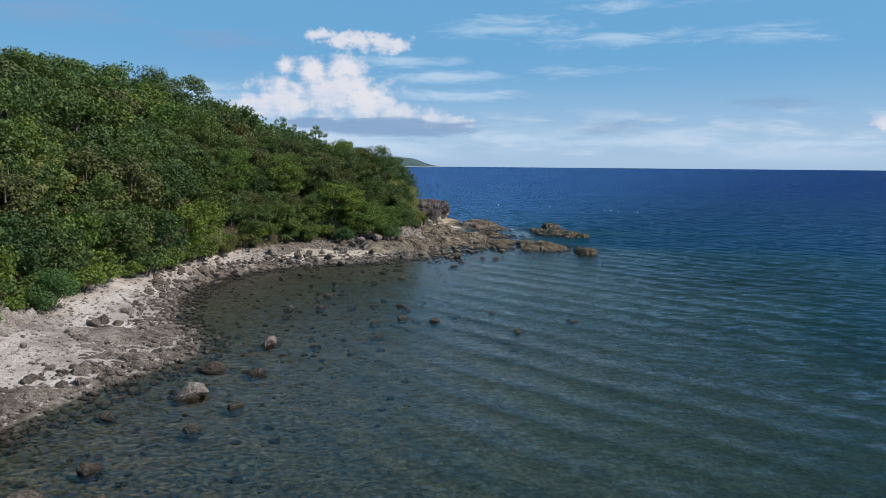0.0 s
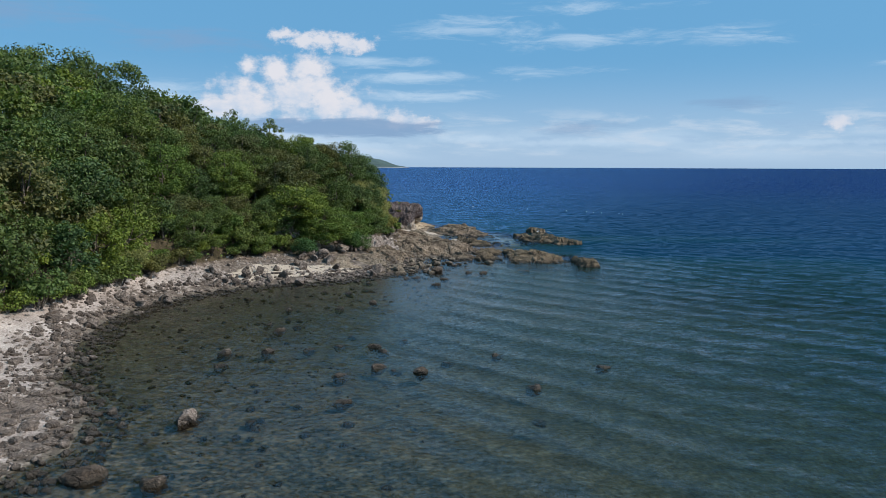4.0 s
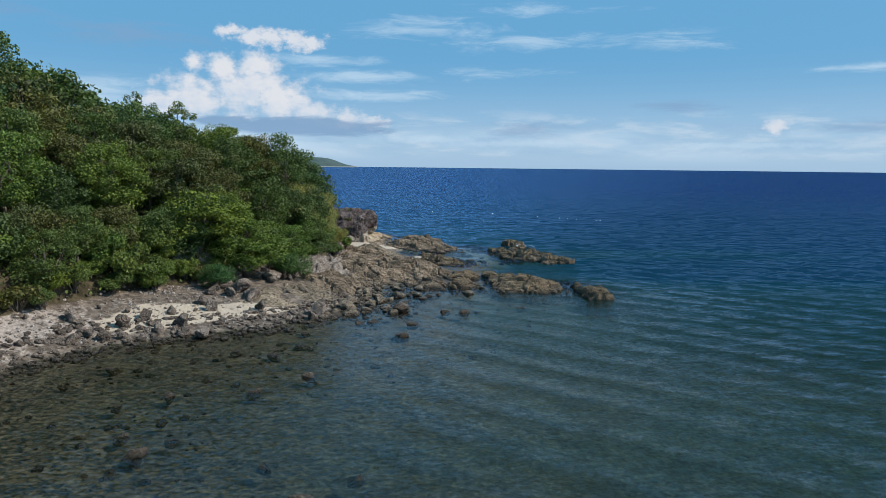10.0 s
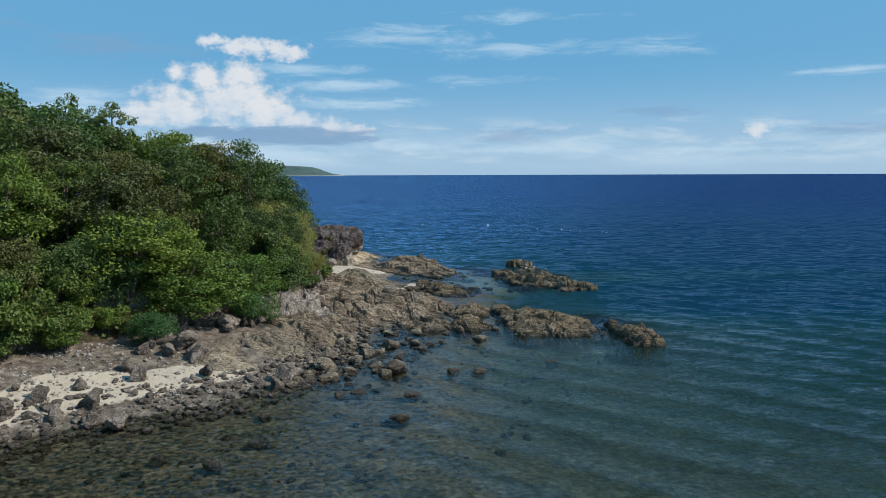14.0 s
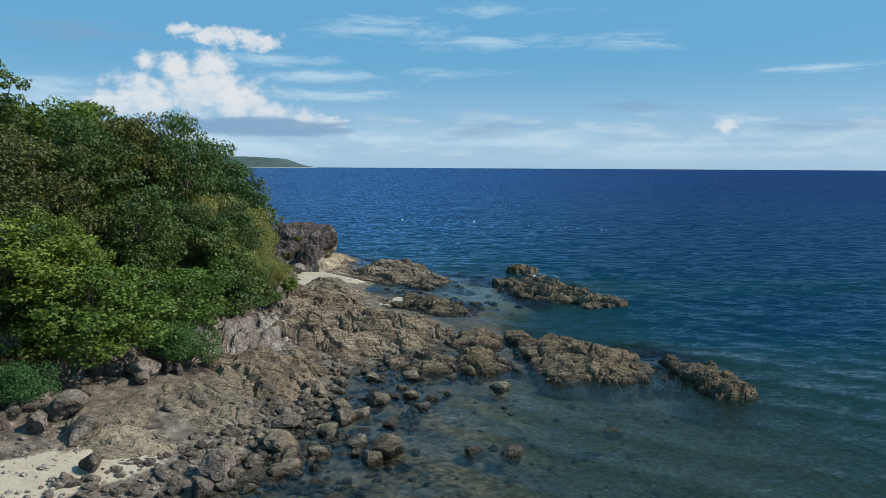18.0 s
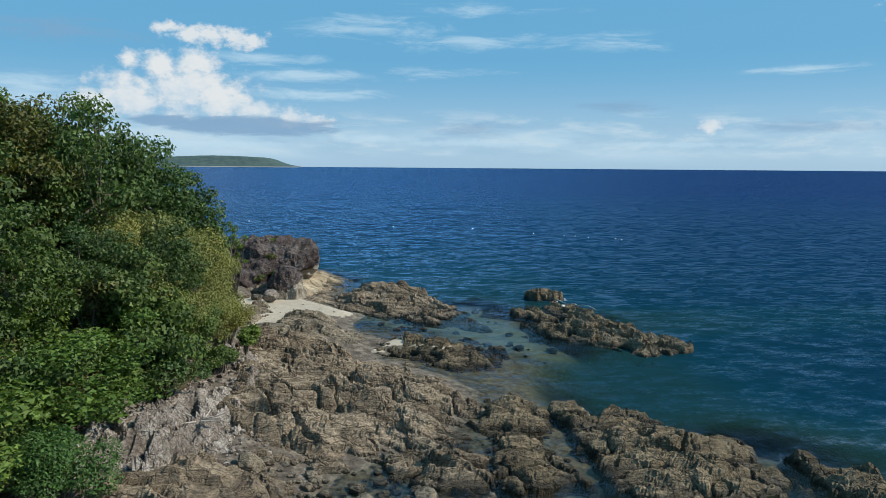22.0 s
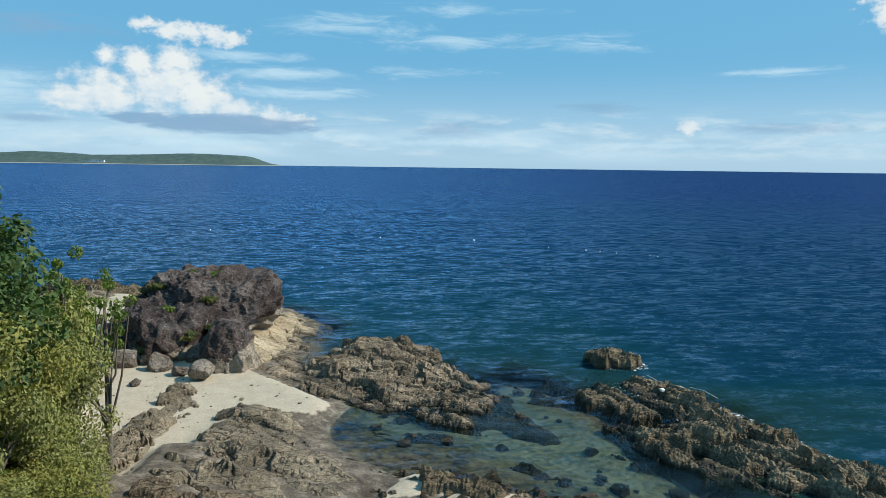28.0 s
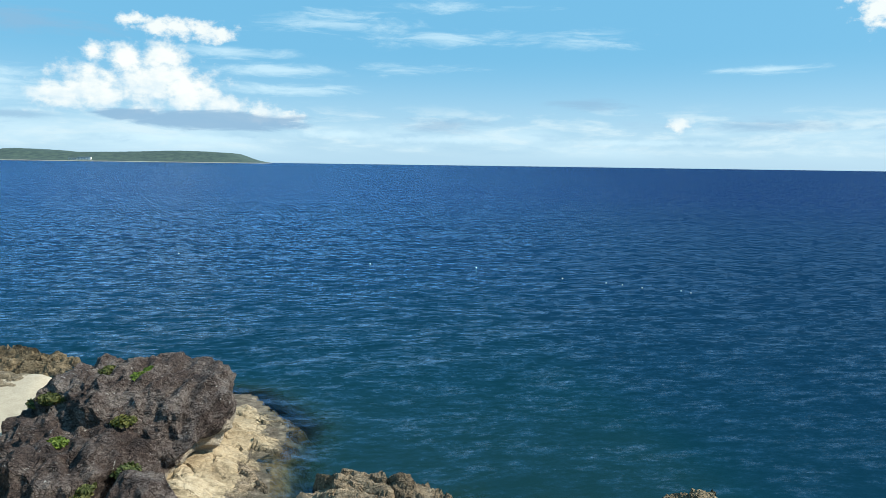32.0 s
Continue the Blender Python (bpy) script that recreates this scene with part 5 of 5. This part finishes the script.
def build_plants():
    mats = [leaf_green, leaf_deep, leaf_olive, leaf_green, leaf_bright, leaf_green, leaf_deep]
    words = ["mid-green", "deep green", "olive green", "mid-green", "bright green", "mid-green", "deep green"]
    near, inner, close = [], [], []
    for k in range(7):
        close.append(make_tree(150 + k, 7.4, 3.1, 4700, 0.21, mats[k], "dense %s broadleaf tree at the forest edge" % words[k], 0.03, clumps=72))
        near.append(make_tree(100 + k, 7.4, 3.1, 1900, 0.335, mats[k], "dense %s broadleaf tree at the forest edge" % words[k], 0.03, clumps=70))
        inner.append(make_tree(200 + k, 7.6, 3.4, 1200, 0.39, mats[(k * 3) % 7], "dense %s broadleaf tree on the hill" % words[(k * 3) % 7], 0.30, clumps=52))
    scrub = [make_tree(180 + k, 6.4, 2.7, 5600, 0.15, leaf_dry if k else leaf_olive, "dry yellowish green tree on the headland slope", 0.05, 0.2, 64) for k in range(2)]
    rng = np.random.default_rng(21)
    rest, spots = [], []
    # jittered rows over the wooded hill, denser along its edge
    for y in np.arange(-34, 150, 1.0):
        for x in np.arange(-95, -6, 1.0):
            spots.append((x + rng.uniform(-0.5, 0.5), y + rng.uniform(-0.5, 0.5)))
    spots = np.array(spots)
    rng.shuffle(spots)
    dv = inside(VEG, spots[:, 0], spots[:, 1])
    count = 0
    kept = np.zeros((0, 3))
    # the rounded crowns that close the forest on the point: x, y, height of the top
    for n, (x, y, top) in enumerate([(-13.0, 101.6, 12.7), (-14.4, 99.0, 14.6), (-15.6, 103.6, 12.9), (-18.6, 94.7, 16.7), (-18.0, 98.6, 15.6), (-17.2, 106.4, 12.2), (-15.6, 96.0, 16.5)]):
        t = copy_thing(close[(1, 0, 6, 2, 3, 5, 0)[n]], pose(x, y, ground_at(x, y) - 0.2, 0, 0, 55 * n))
        t.scale = (0.98, 0.98, (top - ground_at(x, y)) / 7.5)
        t["group"] = "trees on the hill"
        kept = np.vstack([kept, (x, y, 3.1)])
    order = np.argsort(dv + rng.uniform(0, 6, len(dv)))
    for i in order:
        x, y = spots[i]
        d = dv[i]
        if d < (0.4 if y < 72 else 1.2) or d > 74 or (y < 8 and d > 30) or (y > 126 and d > 16) or (y > 109 and x > -30) or (y > 126) or (y > 100 and d < 3.6):
            continue
        space = 3.1 if d < 13 else 4.4 if d < 34 else 6.0
        if len(kept) and (np.hypot(kept[:, 0] - x, kept[:, 1] - y) < (kept[:, 2] + space) * 0.5).any():
            continue
        kept = np.vstack([kept, (x, y, space)])
        if len(kept) > 292:
            rest.append((x, y, space))
            continue
        pool = close if d < 15 and y > 66 else near if d < 13 and y > 4 else inner
        src = pool[int(rng.integers(0, 7))]
        if y > 96 and d < 4.6 and x > -24 and rng.uniform() < 0.7:
            src = scrub[int(rng.integers(0, 2))]
        grow = rng.uniform(0.78, 1.12) * (0.78 if d < 3.5 else 1.0) * (1.0 if space < 4 else 1.2 if space < 5 else 1.5)
        tall = grow * rng.uniform(0.9, 1.1)
        if y > 80:  # the wind keeps the canopy of the point even
            tall = min(tall, max(0.55, (15.4 + 0.32 * d - ground_at(x, y)) / 7.5))
        m = Matrix.LocRotScale((x, y, ground_at(x, y) - 0.2), Euler((0, 0, rng.uniform(0, 6.28))), None)
        t = copy_thing(src, m)
        t.scale = (grow, grow, min(tall, 1.3))
        t["group"] = "trees on the hill"
        count += 1
    # the trees behind, too far back to tell apart
    where, size = [], []
    for x, y, space in rest:
        z, r = ground_at(x, y), space * 0.72
        for _ in range(16):
            w = rng.normal(size=3)
            w /= np.linalg.norm(w)
            where.append((x + w[0] * r * 0.8, y + w[1] * r * 0.8, z + 5.8 + abs(w[2]) * 4.4))
            size.append(r * rng.uniform(0.3, 0.5))
    woods = part("hill_forest", leaf_mesh("hill_forest", rng, np.array(where), np.array(size), len(rest) * 950, 0.42, small=True), leaf_green)
    tagged(woods, "dense green forest canopy over the back of the hill", "forest", kind="stuff")
    for n, t in enumerate(near + inner + close + scrub):
        t.location = (-60 - 3 * (n % 7), -60 - 8 * (n // 7), 0)
        t.location.z = ground_at(t.location.x, t.location.y) - 0.2
    # open-crowned trees that stand above the skyline
    emergent = make_tree(301, 8.6, 2.7, 1700, 0.19, leaf_green, "tall open-crowned tree above the forest canopy", 0.35, 1.1, 44)
    # x, y, height of the top
    sites = [(-25.9, 93.2, 19.0), (-36.8, 108.7, 21.5), (-50, 92, 26.4), (-53, 90, 26.4), (-62, 62, 27.5), (-40, 96, 21.4)]
    for n, (x, y, top) in enumerate(sites):
        m = pose(x, y, ground_at(x, y) - 0.1, 0, 0, 67 * n)
        t = emergent if n == 0 else copy_thing(emergent, m)
        t.matrix_basis = m
        s = (top - ground_at(x, y)) / 8.4
        t.scale = (min(s, 1.1), min(s, 1.1), s)
    sapling = make_tree(302, 6.0, 1.5, 800, 0.13, leaf_bright, "slender young tree with few leaves on the point", 0.45, 1.2, 18)
    for n, (x, y, top) in enumerate([(-12.4, 107.3, 9.8), (-11.8, 109.2, 8.6), (-13.6, 111.0, 8.4)]):
        m = pose(x, y, ground_at(x, y) - 0.1, 0, 0, 110 * n)
        t = sapling if n == 0 else copy_thing(sapling, m)
        t.matrix_basis = m
        t.scale = (0.95, 0.95, (top - ground_at(x, y)) / 5.9)
    lone = copy_thing(close[4], pose(-17.8, 121.0, ground_at(-17.8, 121.0) - 0.1, 0, 0, 40))
    lone.scale = (0.66, 0.66, 0.70)
    # shrubs along the forest edge
    edge = [make_bush(400, 1.5, 1.9, 2300, 0.145, leaf_green, "leafy green bush at the forest edge"),
            make_bush(401, 1.6, 2.2, 2300, 0.135, leaf_olive, "olive green bush at the forest edge"),
            make_bush(402, 1.4, 1.7, 2300, 0.135, leaf_bright, "bright green bush at the forest edge")]
    remote = [make_bush(405 + k, 1.6, 2.1, 900, 0.22, (leaf_green, leaf_olive, leaf_bright)[k], "%s bush above the bay beach" % ("leafy green", "olive green", "bright green")[k]) for k in range(3)]
    dry = [make_bush(410 + k, 1.7, 3.0, 3300, 0.110, leaf_dry, "dry yellowish green bush above the rock shelf") for k in range(2)]
    feather = make_bush(420, 1.5, 2.0, 4200, 0.10, leaf_feather, "feathery dark green bush on the rock bank", flat=0.8)
    ring = np.array(VEG[1:20], float)
    number = 0
    for a, b in zip(ring[:-1], ring[1:]):
        length = float(np.linalg.norm(b - a))
        for s in np.arange(0.6, length, 1.6):
            p = a + (b - a) * (s / length)
            side = np.array([(b - a)[1], -(b - a)[0]]) / length
            p = p - side * rng.uniform(-0.7, 1.0)
            if p[1] < 2 or p[1] > 141:
                continue
            dryish = 97 < p[1] < 126
            low_bushes = edge if p[1] > 66 else remote
            src = dry[int(rng.integers(0, 2))] if dryish else low_bushes[int(rng.integers(0, 3))]
            g = rng.uniform(0.7, 1.25) * (0.62 if dryish and p[1] > 104 else 0.8 if dryish else 1.0)
            t = copy_thing(src, pose(p[0], p[1], ground_at(p[0], p[1]) + (0.3 if dryish else -0.1), 0, 0, rng.uniform(0, 360)))
            t.scale = (g, g, g * rng.uniform(0.8, 1.2))
            t["group"] = "bushes along the forest edge"
            if dryish or p[1] < 82:
                q = p - side * rng.uniform(1.5, 3.5)
                t = copy_thing(dry[int(rng.integers(0, 2))] if dryish else low_bushes[int(rng.integers(0, 3))], pose(q[0], q[1], ground_at(q[0], q[1]) - 0.1, 0, 0, rng.uniform(0, 360)))
                t.scale = (g * 1.2, g * 1.2, g * 1.5)
                t["group"] = "bushes along the forest edge"
            number += 1
    for n, (x, y, s) in enumerate([(-11.4, 97.2, 1.0), (-12.6, 98.8, 1.1), (-11.0, 95.2, 0.9), (-13.2, 96.4, 1.2), (-12.2, 93.6, 1.1), (-14.2, 94.2, 1.2), (-10.5, 97.6, 0.8), (-10.5, 99.6, 0.9), (-11.0, 101.6, 1.0), (-11.3, 103.6, 1.05), (-12.0, 100.6, 1.25), (-12.4, 103.4, 1.3), (-12.2, 105.6, 1.3), (-13.2, 107.2, 1.3)]):
        t = copy_thing(dry[n % 2], pose(x, y, ground_at(x, y) + 0.2, 0, 0, 70 * n))
        t.scale = (s * 0.8, s * 0.8, s * 1.1)
        t["group"] = "bushes along the forest edge"
    for n, (x, y, s) in enumerate([(-12.9, 104.8, 1.2), (-13.2, 106.6, 1.25), (-13.5, 108.4, 1.2), (-14.2, 110.4, 1.1), (-15.0, 112.4, 1.0)]):
        t = copy_thing(dry[n % 2], pose(x, y, ground_at(x, y) - 0.1, 0, 0, 95 * n))
        t.scale = (s, s, s * 1.5)
        t["group"] = "bushes along the forest edge"
    # low growth between the trees of the headland slope
    for _ in range(330):
        x, y = rng.uniform(-30, -8), rng.uniform(60, 132)
        d = float(inside(VEG, np.array([x]), np.array([y]))[0])
        if not 0.4 < d < 7.5:
            continue
        src = dry[int(rng.integers(0, 2))] if y > 96 and d < 6 else edge[int(rng.integers(0, 3))]
        g = rng.uniform(1.0, 1.6) * (0.6 if y > 99 else 1.0)
        t = copy_thing(src, pose(x, y, ground_at(x, y) - 0.1, 0, 0, rng.uniform(0, 360)))
        t.scale = (g, g, g * rng.uniform(0.9, 1.3))
        t["group"] = "bushes along the forest edge"
    for n, t in enumerate(edge + dry + remote):
        x, y = -33 - n * 2.5, 2.0
        t.matrix_basis = pose(x, y, ground_at(x, y) - 0.1)
    for n, (x, y, s) in enumerate([(-12.6, 83.2, 1.15), (-17.8, 76.6, 1.05), (-13.6, 84.6, 0.9), (-29.6, 29.6, 1.5)]):
        m = pose(x, y, ground_at(x, y) + 0.1, 0, 0, 50 * n)
        t = feather if n == 0 else copy_thing(feather, m)
        t.matrix_basis = m
        t.scale = (s, s, s)
    for n, (x, y, s) in enumerate([(-36.5, 35, 1.0), (-38, 43, 0.9), (-33.5, 27, 0.8)]):
        m = pose(x, y, ground_at(x, y), 0, 0, 80 * n)
        yellow = make_tree(330, 6.6, 2.8, 3600, 0.24, leaf_dry, "yellowing sparse tree on the hillside", 0.1, 0.4, 30) if n == 0 else copy_thing(yellow, m)
        yellow.matrix_basis = m
        yellow.scale = (s, s, s)
    for n, (x, y, g) in enumerate([(-16.4, 81.6, 1.15), (-20.2, 79.6, 1.2), (-13.6, 87.2, 0.95)]):
        t = copy_thing(close[4], pose(x, y, ground_at(x, y) - 0.2, 0, 0, 120 * n))
        t.scale = (1.1 * g, 1.1 * g, 0.72 * g)
        tagged(t, "spreading bright green tree leaning over the bank", group="trees on the hill")
    for n, (x, y, s) in enumerate([(-29.4, 58, 1.1), (-30.6, 49, 0.8)]):
        t = copy_thing(dry[1], pose(x, y, ground_at(x, y), 0, 0, 80 * n))
        t.scale = (s, s, s)
    sprout = make_bush(430, 0.8, 1.3, 700, 0.16, leaf_bright, "small bright yellow-green bush on the bank edge")
    sprout.matrix_basis = pose(-8.9, 97.4, ground_at(-8.9, 97.4) + 0.9)
    # dry grass tufts and undergrowth below the trees
    rng = np.random.default_rng(33)
    xs, ys = rng.uniform(-80, -8, 26000), rng.uniform(0, 140, 26000)
    d = inside(VEG, xs, ys)
    ok = (d > 0.3) & (d < 60) & (rng.uniform(size=len(d)) < np.clip(18 / (d + 4), 0.12, 1))
    c = np.stack([xs[ok], ys[ok], ground_height(xs[ok], ys[ok]) + 0.5], -1)
    near_c = c[(d[ok] < 9) & (c[:, 1] > 55) & (c[:, 1] < 118)]
    c = np.concatenate([c] + [near_c] * 3)
    ob = part("undergrowth", leaf_mesh("undergrowth", rng, c, np.full(len(c), 0.9), 46000, 0.28), leaf_green)
    tagged(ob, "dense green undergrowth covering the hillside", "undergrowth", kind="stuff")


# ---- driftwood, floats and litter ----
def build_small_things():
    log = part("driftwood_log", tube_mesh("driftwood_log", [[((-1.2, 0, 0), 0.07), ((0, 0.05, 0.04), 0.065), ((1.2, 0, 0), 0.04)]], 8), driftwood)
    log.matrix_basis = pose(-15.9, 77.6, 1.25, 0, 4, -43)
    tagged(log, "bleached straight driftwood pole lying on boulders", "driftwood")
    rng = np.random.default_rng(64)
    runs = []
    for k in range(9):
        a = rng.uniform(0, 6.28)
        p = Vector((rng.uniform(-0.4, 0.4), rng.uniform(-0.4, 0.4), 0.1))
        q = p + Vector((math.cos(a), math.sin(a), rng.uniform(0.1, 0.5))) * rng.uniform(0.5, 0.9)
        r = q + Vector((math.cos(a + 0.5), math.sin(a + 0.5), rng.uniform(-0.1, 0.5))) * rng.uniform(0.4, 0.8)
        runs.append([(tuple(p), 0.07), (tuple(q), 0.045), (tuple(r), 0.015)])
    dead = new("dead_branch_pile")
    for run in runs:
        part("branch", tube_mesh("branch", [run], 6), driftwood, dead)
    dead.matrix_basis = pose(-9.2, 88.4, 2.1)
    dead.scale = (0.7, 0.7, 0.5)
    tagged(dead, "bleached tangle of dead branches on the bank", "driftwood")
    floats = [(-27.1, 215.1), (4, 201), (19.7, 196), (29.6, 185.4), (34.3, 181.4), (35.9, 179.8), (37.6, 177.6), (41.6, 175), (42.2, 173.7)]
    v, f = ico(3)
    for n, (x, y) in enumerate(floats):
        buoy = new("buoy")
        buoy.location = (x, y, 0.06)
        part("float_body", mesh_of("float_body", v * np.array([0.09, 0.09, 0.08]), f, True), buoy_white, buoy)
        part("rope_ring", tube_mesh("rope_ring", [[((0.095 * math.cos(w), 0.095 * math.sin(w), 0.0), 0.012) for w in np.linspace(0, 6.2832, 15)]], 6), rope_pale, buoy)
        tagged(buoy, "small white float on the open water", "buoy", "row of white floats")
    pts = [((13.9 + 0.30 * k, 117.2 - 0.42 * k + 0.4 * math.sin(k * 1.3), 0.98 + 0.08 * math.sin(k * 2.1)), 0.022) for k in range(9)]
    rope = part("rope", tube_mesh("rope", [pts], 6), rope_pale)
    tagged(rope, "pale washed-up rope across the reef rock", "rope")
    bm = bmesh.new()
    bmesh.ops.create_cube(bm, size=1.0)
    bmesh.ops.bevel(bm, geom=bm.edges[:], offset=0.12, segments=2, affect="EDGES")
    me = bpy.data.meshes.new("foam_box")
    bm.to_mesh(me)
    bm.free()
    box = part("foam_box", me, bottle_white)
    box.matrix_basis = pose(14.0, 115.0, 0.95, 12, 8, 30) @ Matrix.Diagonal((0.28, 0.16, 0.14, 1))
    tagged(box, "white foam box washed up on the reef", "litter")


# ---- far headland ----
def build_headland():
    m, nt, b = material("hazy_distant_woods")
    pos = N(nt, "ShaderNodeNewGeometry", 0)
    g = noise_tex(nt, pos, 0.03, 6, 0.7)
    # the haze of the distance is put into the bluish colour
    col = ramp(nt, g, (0.38, (0.030, 0.058, 0.060)), (0.62, (0.062, 0.100, 0.082)))
    z = N(nt, "ShaderNodeSeparateXYZ", 2, i0=pos)
    shore = step(nt, M(nt, "ADD", z, M(nt, "MULTIPLY", g, 5.0)), 6.0, 4.0)
    put(nt, b, Base__Color=mixc(nt, shore, col, (0.36, 0.34, 0.30)), Roughness=1.0)
    xs, ys = np.arange(-3000, -330, 7.0), np.arange(3800, 4500, 14.0)
    x, y = np.meshgrid(xs, ys, indexing="ij")
    along = x + 350
    tip = sstep(0, -60, along) * 0.12 + 0.88 * sstep(-40, -230, along)
    crest = 38 + 14 * fbm(flat3(x / 330.0, y / 900.0), 3, 61) + 11 * np.exp(-(((x + 780) / 260) ** 2)) + 12 * np.exp(-(((x + 1640) / 130) ** 2))
    z = (crest * tip * sstep(3800, 4050, y) + 4 * sstep(3800, 3830, y) * tip + 2.5 * sstep(3800, 3815, y) * sstep(10, -20, along)) - 1.0
    z = z + 5.0 * (fbm(flat3(x / 22.0, y / 22.0), 3, 63) - 0.5) * sstep(3830, 3900, y) * tip
    ob = part("headland", mesh_of("headland", np.stack([x, y, z], -1).reshape(-1, 3), grid_faces(len(xs), len(ys)), True), m)
    tagged(ob, "distant low wooded headland with a pale shoreline", "headland", kind="structure")
    for x, w, h, floors in ((-1235, 62, 15, 3), (-1290, 38, 9, 2), (-1762, 44, 20, 4)):
        house = new("hotel_building")
        house.location = (x, 3838, 5)

        def box(name, size, at, mat, parent):
            v = np.array([(a, b, c) for a in (-0.5, 0.5) for b in (-0.5, 0.5) for c in (-0.5, 0.5)]) * size + at
            return part(name, mesh_of(name, v, [(0, 1, 3, 2), (4, 6, 7, 5), (0, 4, 5, 1), (2, 3, 7, 6), (0, 2, 6, 4), (1, 5, 7, 3)]), mat, parent)
        box("wall", np.array([w, 18, h]), np.array([0, 0, h / 2]), wall_white, house)
        box("roof", np.array([w + 2, 20, 1.5]), np.array([0, 0, h + 0.75]), roof_grey, house)
        for fl in range(floors):
            for k in range(int(w // 7)):
                box("window", np.array([3.4, 0.4, 1.9]), np.array([-w / 2 + 5 + 7 * k, -9.1, 2.4 + fl * h / floors]), glass_dark, house)
        tagged(house, "white flat-roofed building on the distant shore", "building")


build_ground()
build_water()
build_rock_masses()
build_stack()
build_plants()
build_boulders()
build_small_things()
build_headland()
build_rubble()
